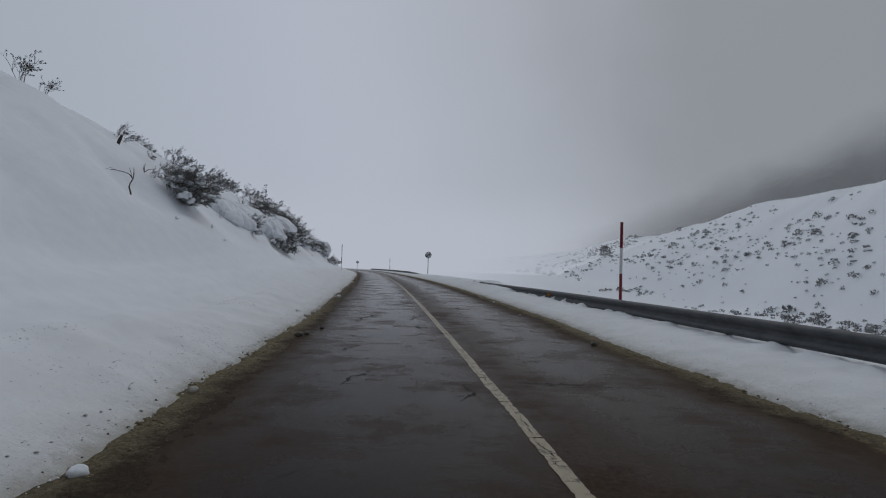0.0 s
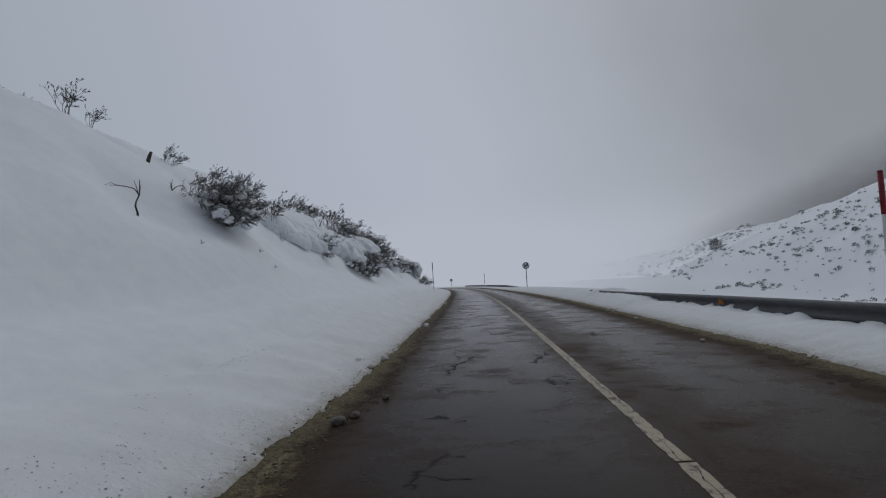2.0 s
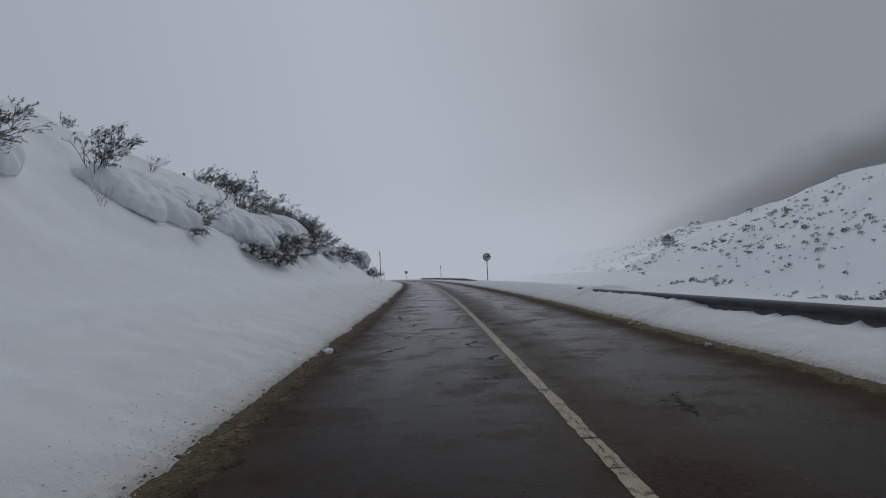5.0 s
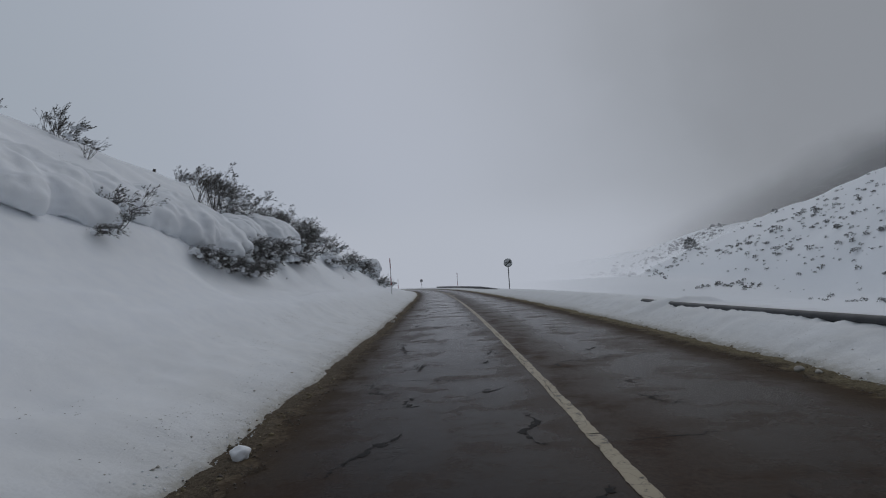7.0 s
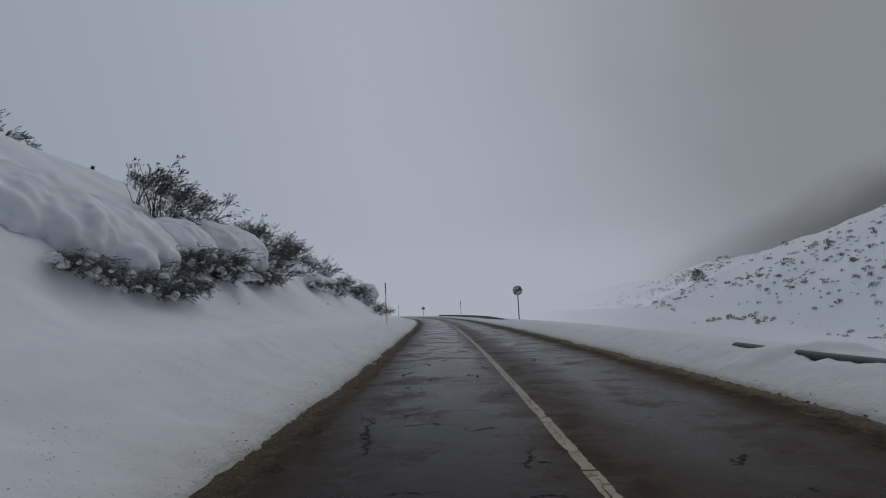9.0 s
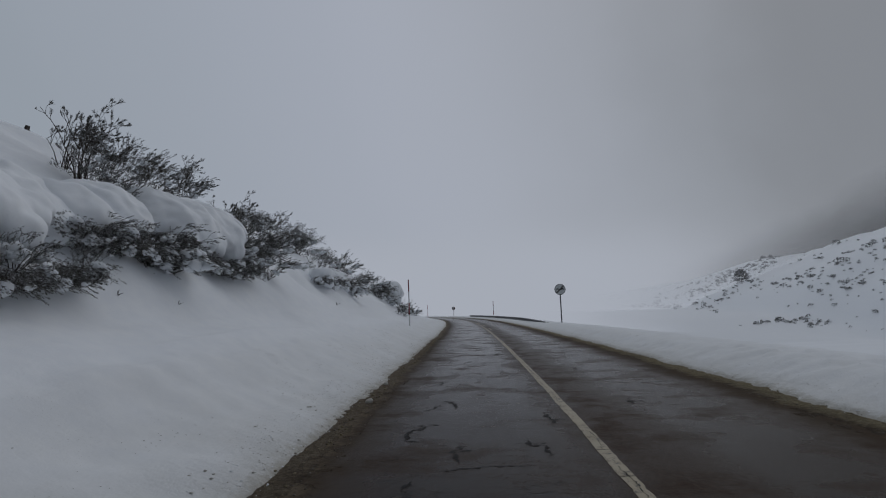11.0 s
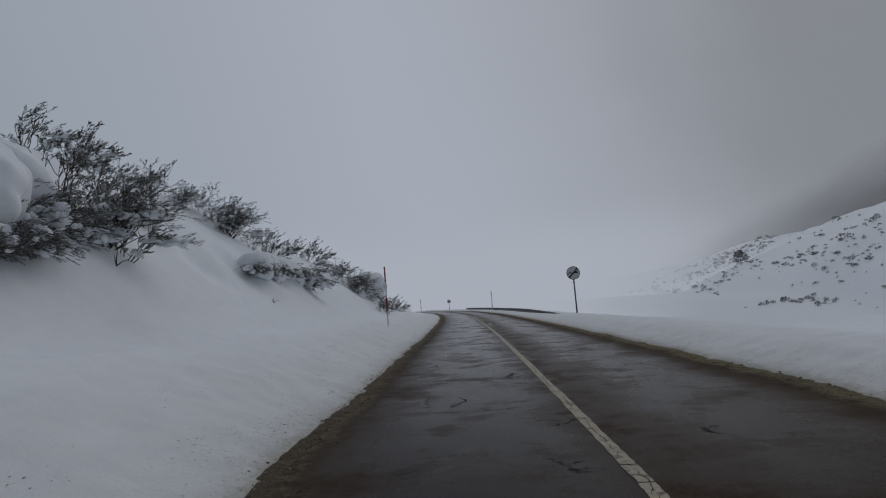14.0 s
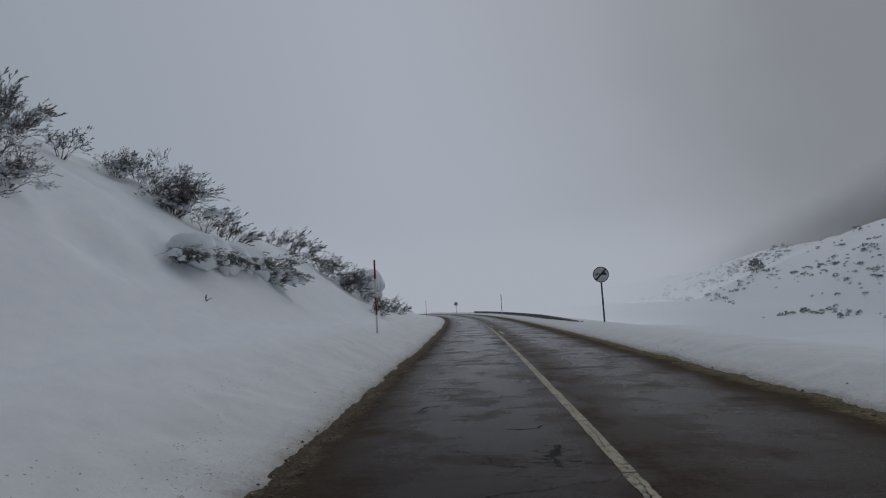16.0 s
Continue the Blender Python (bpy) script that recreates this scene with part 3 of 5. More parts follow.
# ---- things: snow poles, sign, guardrails ----
def ground_at(x, y):
    return float(land(x, y))


def tube(bm, r0, r1, z0, z1, n=14, x=0.0, y=0.0):
    a = [bm.verts.new((x + r0 * math.cos(i * 2 * math.pi / n), y + r0 * math.sin(i * 2 * math.pi / n), z0)) for i in range(n)]
    c = [bm.verts.new((x + r1 * math.cos(i * 2 * math.pi / n), y + r1 * math.sin(i * 2 * math.pi / n), z1)) for i in range(n)]
    for i in range(n):
        bm.faces.new((a[i], a[(i + 1) % n], c[(i + 1) % n], c[i])).smooth = True
    bm.faces.new(a[::-1])
    bm.faces.new(c)


def snow_pole(x, y, top, width, bands, label, lean=(0, 0)):
    """bands: lengths from the top down, red first."""
    foot = ground_at(x, y) - 0.3
    root = new("snow_pole")
    root.matrix_world = pose(x, y, foot, lean[0], lean[1])
    z, red = top - foot, True
    for i, length in enumerate(bands):
        low = max(0.0, z - length) if i < len(bands) - 1 else 0.0
        bm = bmesh.new()
        r = width / 2 * (1 if i % 2 == 0 else 0.995)
        tube(bm, r, r, low, z)
        part("red_band" if red else "white_band", bm, RED if red else WHITE, root, "red painted band" if red else "white painted band")
        z, red = low, not red
    bm = bmesh.new()
    tube(bm, width / 2 * 1.06, width / 2 * 0.9, top - foot, top - foot + 0.02)
    part("cap", bm, RED, root)
    return tagged(root, label, "snow pole", group="snow poles along the road")


snow_pole(7.86, 2.9, 2.86, 0.085, (0.72, 0.74, 1.0), "red and white banded snow pole behind the guardrail")
snow_pole(-6.0, 49.07, 3.31, 0.075, (0.75, 0.72, 0.72, 0.8), "red and white snow pole in the snow bank")
snow_pole(-2.3, 96.0, 2.10, 0.085, (0.7, 0.7, 0.7, 0.8), "slim red and white snow pole beyond the bend")
snow_pole(-16.1, 120.0, 1.9, 0.08, (0.7, 0.7, 0.9), "distant slim snow pole at the bend")


def disc(bm, r, y0, y1, n=48, zc=0.0):
    a = [bm.verts.new((r * math.cos(i * 2 * math.pi / n), y0, zc + r * math.sin(i * 2 * math.pi / n))) for i in range(n)]
    c = [bm.verts.new((r * math.cos(i * 2 * math.pi / n), y1, zc + r * math.sin(i * 2 * math.pi / n))) for i in range(n)]
    bm.faces.new(a)
    bm.faces.new(c[::-1])
    for i in range(n):
        bm.faces.new((a[i], c[i], c[(i + 1) % n], a[(i + 1) % n]))


def ring(bm, r0, r1, y0, y1, n=48, zc=0.0):
    def loop(r, y):
        return [bm.verts.new((r * math.cos(i * 2 * math.pi / n), y, zc + r * math.sin(i * 2 * math.pi / n))) for i in range(n)]

    a, c, e, g = loop(r0, y0), loop(r1, y0), loop(r0, y1), loop(r1, y1)
    for i in range(n):
        j = (i + 1) % n
        for q in ((a[i], c[i], c[j], a[j]), (e[i], e[j], g[j], g[i]), (c[i], g[i], g[j], c[j]), (a[i], a[j], e[j], e[i])):
            bm.faces.new(q)


def slab(bm, outline, y0, y1):
    a = [bm.verts.new((x, y0, z)) for x, z in outline]
    c = [bm.verts.new((x, y1, z)) for x, z in outline]
    bm.faces.new(a)
    bm.faces.new(c[::-1])
    for i in range(len(a)):
        j = (i + 1) % len(a)
        bm.faces.new((a[i], c[i], c[j], a[j]))


def car_outline(x, z, s):
    shape = ((-1, 0), (-1, 0.45), (-0.7, 0.55), (-0.5, 1.0), (0.5, 1.0), (0.7, 0.55), (1, 0.45), (1, 0), (0.75, 0), (0.75, -0.25), (0.5, -0.25), (0.5, 0), (-0.5, 0), (-0.5, -0.25), (-0.75, -0.25), (-0.75, 0))
    return [(x + s * a, z + s * b) for a, b in shape]


def road_sign(x, y, centre, radius, turn, label, lean=0.0, red=False):
    foot = ground_at(x, y) - 0.35
    root = new("road_sign")
    root.matrix_world = pose(x, y, foot, 0, lean, turn)
    zc = centre - foot
    bm = bmesh.new()
    bmesh.ops.create_cube(bm, size=1, matrix=Matrix.Translation((0, 0.02, zc / 2 - 0.05)) @ Matrix.Diagonal((0.085, 0.05, zc + radius * 0.9 - 0.1, 1)))
    bmesh.ops.bevel(bm, geom=bm.edges[:], offset=0.008, segments=2, affect="EDGES")
    part("post", bm, POST_STEEL, root, "dark galvanised post")
    bm = bmesh.new()
    disc(bm, radius, -0.028, -0.008, zc=zc)
    plate = part("plate", bm, SIGN_WHITE, root, "pale grey round plate")
    bm = bmesh.new()
    ring(bm, radius * (0.86 if red else 0.93), radius * 1.01, -0.034, -0.006, zc=zc)
    part("rim", bm, RED if red else SIGN_BLACK, plate, "")
    for sx in (-0.42, 0.42):
        bm = bmesh.new()
        slab(bm, car_outline(radius * sx, zc - radius * 0.05, radius * 0.30), -0.032, -0.026)
        part("car_symbol", bm, SIGN_GREY if sx < 0 else SIGN_BLACK, plate, "painted car outline")
    if not red:
        bm = bmesh.new()
        w, e = radius * 0.105, radius * 0.66
        slab(bm, [(-e - w * 0.7, zc - e + w * 0.7), (-e + w * 0.7, zc - e - w * 0.7), (e + w * 0.7, zc + e - w * 0.7), (e - w * 0.7, zc + e + w * 0.7)], -0.037, -0.031)
        part("diagonal_stripe", bm, SIGN_BLACK, plate, "black diagonal stripe")
    return tagged(root, label, "road sign")


road_sign(4.18, 57.76, 2.52, 0.42, 4, "round grey end-of-restriction sign on a post in snow")
road_sign(-14.2, 150.0, 0.98, 0.42, 6, "small distant round road sign beside the bend", red=True)


def rail_profile():
    """Half depth and height of the W-shaped beam, from the lower lip to the upper."""
    return tuple((dx * 1.1, dz * 1.2) for dx, dz in ((0.0, -0.155), (-0.028, -0.150), (-0.081, -0.118), (-0.081, -0.076), (-0.01, -0.030), (0.0, 0.0), (-0.01, 0.030), (-0.081, 0.076), (-0.081, 0.118), (-0.028, 0.150), (0.0, 0.155)))


def guardrail(y0, y1, offset, top, label, reflectors=(), ends_buried=True):
    root = new("guardrail")
    prof = rail_profile()
    start = Vector((float(road_x(y0)) + offset(y0), y0, 0))
    root.location = start
    y = y0
    while y < y1 - 0.5:
        ye = min(y + 4.0, y1)
        bm = bmesh.new()
        loops = []
        stations = np.linspace(y - 0.12, ye + 0.12, 6)
        for s in stations:
            x, z = float(road_x(s)) + offset(s), top(s) - 0.186
            front = [bm.verts.new((x + dx - start.x, s - start.y, z + dz)) for dx, dz in prof]
            back = [bm.verts.new((x + dx + 0.006 - start.x, s - start.y, z + dz)) for dx, dz in prof]
            loops.append((front, back))
        for (f0, b0), (f1, b1) in zip(loops, loops[1:]):
            for i in range(len(prof) - 1):
                bm.faces.new((f0[i], f0[i + 1], f1[i + 1], f1[i])).smooth = True
                bm.faces.new((b0[i], b1[i], b1[i + 1], b0[i + 1])).smooth = True
            bm.faces.new((f0[0], f1[0], b1[0], b0[0]))
            bm.faces.new((f0[-1], b0[-1], b1[-1], f1[-1]))
        bmesh.ops.recalc_face_normals(bm, faces=bm.faces[:])
        part("beam", bm, STEEL, root, "galvanised corrugated steel beam")
        xp, zt = float(road_x(y)) + offset(y), top(y)
        bm = bmesh.new()
        low = ground_at(xp + 0.15, y) - 0.4
        bmesh.ops.create_cube(bm, size=1, matrix=Matrix.Translation((xp + 0.13 - start.x, y - start.y, (low + zt - 0.02) / 2)) @ Matrix.Diagonal((0.12, 0.055, zt - 0.02 - low, 1)))
        bmesh.ops.create_cube(bm, size=1, matrix=Matrix.Translation((xp + 0.04 - start.x, y - start.y, zt - 0.155)) @ Matrix.Diagonal((0.09, 0.06, 0.2, 1)))
        part("post", bm, POST_STEEL, root)
        for dz in (-0.03, 0.03):
            bm = bmesh.new()
            bmesh.ops.create_cone(bm, segments=8, radius1=0.02, radius2=0.014, depth=0.02, cap_ends=True, matrix=Matrix.Translation((xp - 0.015 - start.x, y + 1.6 * dz - start.y, zt - 0.155 + dz * 0.4)) @ Matrix.Rotation(math.pi / 2, 4, "Y"))
            part("bolt", bm, POST_STEEL, root)
        y = ye
    for ry0 in reflectors:
        xp, zt = float(road_x(ry0)) + offset(ry0), top(ry0)
        bm = bmesh.new()
        slab(bm, [(-0.07, -0.07), (0.06, -0.08), (0.075, 0.055), (-0.055, 0.075)], -0.012, 0.0)
        bmesh.ops.transform(bm, verts=bm.verts[:], matrix=Matrix.Translation((xp - 0.075 - start.x, ry0 - start.y, zt - 0.155)) @ Matrix.Rotation(radians(-35), 4, "Z"))
        part("reflector", bm, AMBER, root, "orange trapezoid reflector")
    return tagged(root, label, "guardrail")


guardrail(-22.0, 22.0, lambda y: 5.15 - 0.4 * max(0.0, min(1.0, (y - 8) / 12)), lambda y: 0.71 - 0.0118 * min(max(y, -10), 20), "galvanised steel guardrail half buried in ploughed snow", (8.36,))
guardrail(60.0, 132.0, lambda y: 5.0, lambda y: float(road_z(y)) + float(np.interp(y, (60, 66, 74), (0.36, 0.44, 0.52))), "distant steel guardrail round the outside of the bend")


# ---- things: bushes ----
def grow(seed, stems, height, spread, lean, forks, needles, blade, thick=0.010, bare=0.45, fan=0.42, sag=0.0, kid=0.65):
    """Branch tubes, leaf blades and resting places for snow of one bush whose foot is at the origin."""
    r = np.random.default_rng(seed)
    bv, bf, lv, lf, rests = [], [], [], [], []
    lean, last = np.array(lean, float), len(forks)

    def limb(start, way, length, rad, level):
        steps = 5 if level == 0 else 4
        pts, p, w = [start], start, way / np.linalg.norm(way)
        for s in range(steps):
            up = 0.08 if level == 0 else (0.02 - sag * (s + 1) / steps)
            w = w + r.normal(0, 0.13, 3) + np.array((0, 0, up)) + lean * (0.05 + 0.10 * level)
            w /= np.linalg.norm(w)
            p = p + w * length / steps
            pts.append(p)
        sides = 5 if level == 0 else 3
        side = np.cross(way, (0.3, 0.9, 0.2))
        side /= np.linalg.norm(side) + 1e-9
        back = np.cross(way / np.linalg.norm(way), side)
        at = len(bv)
        for i, q in enumerate(pts):
            rr = rad * (1 - 0.6 * i / steps)
            for j in range(sides):
                a = j * 2 * math.pi / sides
                bv.append(q + rr * (math.cos(a) * side + math.sin(a) * back))
        for i in range(steps):
            for j in range(sides):
                jj = (j + 1) % sides
                bf.append((at + i * sides + j, at + i * sides + jj, at + (i + 1) * sides + jj, at + (i + 1) * sides + j))
        if 0 < level < last:
            rests.append(pts[steps // 2])
        if level < last:
            for c in range(max(1, int(forks[level] + r.integers(-1, 2)))):
                f = (bare if level == 0 else 0.3) + (1 - (bare if level == 0 else 0.3)) * r.random()
                i = max(1, min(steps, int(round(f * steps))))
                out = r.normal(0, 1, 3)
                out[2] = out[2] * 0.55
                wide = fan * (1.5 if level == 0 else 1.15 if level < last - 1 else 0.8)
                limb(pts[i], (pts[i] - pts[i - 1]) / np.linalg.norm(pts[i] - pts[i - 1]) + wide * out / np.linalg.norm(out) + lean * 0.16, length * r.uniform(0.78, 1.22) * kid, rad * 0.58, level + 1)
        if level == last:
            # a soft brush of needles that clothes the outer part of the twig
            for c in range(needles):
                f = (1.02 - 0.72 * r.random() ** 1.3) * steps
                i = min(int(f), steps - 1)
                q = pts[i] + (pts[i + 1] - pts[i]) * (f - i)
                d = w + r.normal(0, 0.30, 3) + lean * 0.25
                d /= np.linalg.norm(d)
                s = np.cross(d, r.normal(0, 1, 3))
                s /= np.linalg.norm(s) + 1e-9
                ln = blade * r.uniform(0.55, 1.2)
                a = len(lv)
                lv.extend((q, q + d * ln * 0.5 + s * ln * 0.07, q + d * ln, q + d * ln * 0.5 - s * ln * 0.07))
                lf.append((a, a + 1, a + 2, a + 3))

    for s in range(stems):
        a = 2 * math.pi * (s + r.random()) / stems
        out = np.array((math.cos(a), math.sin(a), 0))
        limb(out * 0.14 * spread * r.random() + np.array((0, 0, -0.15)), np.array((0, 0, 1.0)) + out * spread * r.uniform(0.3, 1.0) + lean * r.uniform(0.3, 0.9), height * r.uniform(0.42, 0.64) * (1.3 - 0.5 * kid), thick * height * r.uniform(0.7, 1.2), 0)
    return bv, bf, lv, lf, rests


ICO = bmesh.new()
bmesh.ops.create_icosphere(ICO, subdivisions=2, radius=1)
ICO_V, ICO_F = np.array([v.co[:] for v in ICO.verts]), [tuple(v.index for v in f.verts) for f in ICO.faces]
ICO.free()


def blob(centre, size, seed):
    """A lumpy rounded body of snow, flat below."""
    v = ICO_V * (1 + 0.40 * fbm(ICO_V[:, 0] * 1.5 + seed + ICO_V[:, 2], ICO_V[:, 1] * 1.5 + ICO_V[:, 2] * 1.2 + seed * 3, seed % 97, 2))[:, None]
    v[:, 2] = np.where(v[:, 2] < 0, v[:, 2] * 0.7, v[:, 2])
    return v * np.array(size) + np.array(centre), ICO_F


def bush(seed, stems, height, spread, lean, forks, needles, blade, drapes, label, drape_size=0.14, thick=0.010, heart=0, bare=0.45, fan=0.42, sag=0.0, kid=0.65):
    root = new("bush")
    bv, bf, lv, lf, rests = grow(seed, stems, height, spread, lean, forks, needles, blade, thick, bare, fan, sag, kid)
    r = np.random.default_rng(seed + 900)
    for q in range(heart):
        # extra blades added low in the middle, to make the hollow there dark
        c = r.normal(0, 1, 3) * np.array((0.22, 0.27, 0.10)) * height + np.array((0.08, 0, 0.16)) * height
        d, e = r.normal(0, 1, 3) + np.array(lean), r.normal(0, 1, 3)
        d, e = d / np.linalg.norm(d) * blade * 0.8, e / np.linalg.norm(e) * blade * 0.13
        a = len(lv)
        lv.extend((c - d, c + e, c + d, c - e))
        lf.append((a, a + 1, a + 2, a + 3))
    part("stem", mesh_of("stem", bv, bf, BARK), BARK, root, "thin dark woody stems")
    if lf:
        tagged(part("foliage", mesh_of("foliage", lv, lf, LEAF, True), LEAF, root, "dark windblown needle leaves"), kind="stuff")
    if drapes:
        r = np.random.default_rng(seed + 500)
        rests = np.array(rests)
        rests = rests[rests[:, 2] < np.quantile(rests[:, 2], 0.6)]
        pieces = []
        for i, q in enumerate(rests[r.permutation(len(rests))[:drapes]]):
            # a lump with smaller ones run together beside it
            big = drape_size * (0.35 + 0.65 * r.random() ** 1.5)
            for c in range(3):
                near = q + (r.normal(0, 0.6, 3) * np.array((1, 1, 0.4)) * big if c else 0)
                pieces.append(blob(near, big * (1, 0.7, 0.5)[c] * r.uniform(0.75, 1.25, 3) * np.array((1.0, 1.0, 0.95)), int(i * 7 + c * 31 + seed)))
        tagged(part("snow_clump", mesh_of("snow_clump", *join(pieces), SNOW), SNOW, root, "soft drapes of snow caught in the twigs"), kind="stuff")
    return tagged(root, label, "bush", group="bushes on the bank")


DENSE = "dense dark broom bush weighed down with snow"
TALL = "tall windswept broom bush with leafy tips above snow"
LOW = "low dark shrub poking out of the snow bank"
BARE = "thin bare-stemmed shrub leaning out of deep snow"
HEM = "dark drooping twigs hanging out beneath a snow blanket"
W = (0.85, -0.1, 0.0)
kinds = {
    "dense_a": bush(11, 12, 1.7, 1.2, W, (4, 3, 3), 16, 0.085, 22, DENSE, 0.20, 0.010, 250, 0.25, 0.5),
    "dense_b": bush(12, 12, 1.7, 1.3, W, (4, 3, 3), 16, 0.085, 24, DENSE, 0.21, 0.010, 250, 0.25, 0.5),
    "dense_c": bush(13, 14, 1.5, 1.5, (0.9, -0.3, -0.2), (4, 3, 2), 20, 0.085, 22, DENSE, 0.22, 0.010, 700, 0.2, 0.5, 0.10),
    "hem_a": bush(51, 16, 1.3, 1.9, (0.9, -0.3, -0.15), (4, 3, 2), 22, 0.085, 7, HEM, 0.22, 0.009, 2200, 0.2, 0.5, 0.20),
    "hem_b": bush(52, 15, 1.3, 2.1, (1.0, 0.1, -0.2), (4, 3, 2), 22, 0.085, 7, HEM, 0.23, 0.009, 2000, 0.2, 0.5, 0.22),
    "tall_a": bush(21, 10, 2.3, 0.8, (0.45, -0.1, 0), (4, 4, 3), 17, 0.080, 4, TALL, 0.10, 0.007, 0, 0.6, 0.65, 0.0, 0.45),
    "tall_b": bush(22, 10, 2.2, 0.9, (0.55, -0.1, 0), (4, 4, 3), 17, 0.080, 4, TALL, 0.10, 0.007, 0, 0.55, 0.65, 0.0, 0.46),
    "tall_c": bush(24, 13, 2.3, 1.1, (0.50, -0.2, 0.0), (4, 4, 3), 16, 0.080, 8, "wide open broom bush with snowy twigs", 0.13, 0.007, 0, 0.45, 0.7, 0.0, 0.48),
    "broad": bush(27, 15, 2.2, 1.6, (0.60, -0.3, -0.02), (5, 4, 3), 16, 0.080, 26, "broad spreading broom bush with snow among its limbs", 0.19, 0.008, 0, 0.3, 0.7, 0.03, 0.55),
    "low_a": bush(31, 9, 1.1, 0.9, W, (4, 4), 26, 0.060, 6, LOW, 0.09, 0.009, 0, 0.35, 0.5, 0.0, 0.5),
    "low_b": bush(32, 9, 1.1, 1.0, (0.7, -0.1, 0), (4, 4), 26, 0.060, 7, LOW, 0.09, 0.009, 0, 0.35, 0.5, 0.0, 0.5),
    "bare_a": bush(41, 7, 2.0, 0.45, (0.28, -0.1, 0.05), (4, 3, 2), 20, 0.085, 0, BARE, thick=0.009, bare=0.68, fan=0.6, kid=0.42),
    "bare_c": bush(43, 8, 2.0, 0.9, (0.75, -0.2, 0.0), (3, 3, 2), 14, 0.085, 0, BARE, thick=0.009, bare=0.4, fan=0.6, kid=0.5),
    "bare_b": bush(42, 6, 1.1, 0.6, (0.2, 0, 0), (2, 2), 0, 0.1, 0, "leafless twigs standing in the snow", thick=0.005),
}
HEIGHTS = {}
for name, thing in kinds.items():
    cloud = np.array([q.co[2] for child in thing.children if child.name.split(".")[0] in ("stem", "foliage") for q in child.data.vertices])
    HEIGHTS[name] = float(np.quantile(cloud, 0.985))
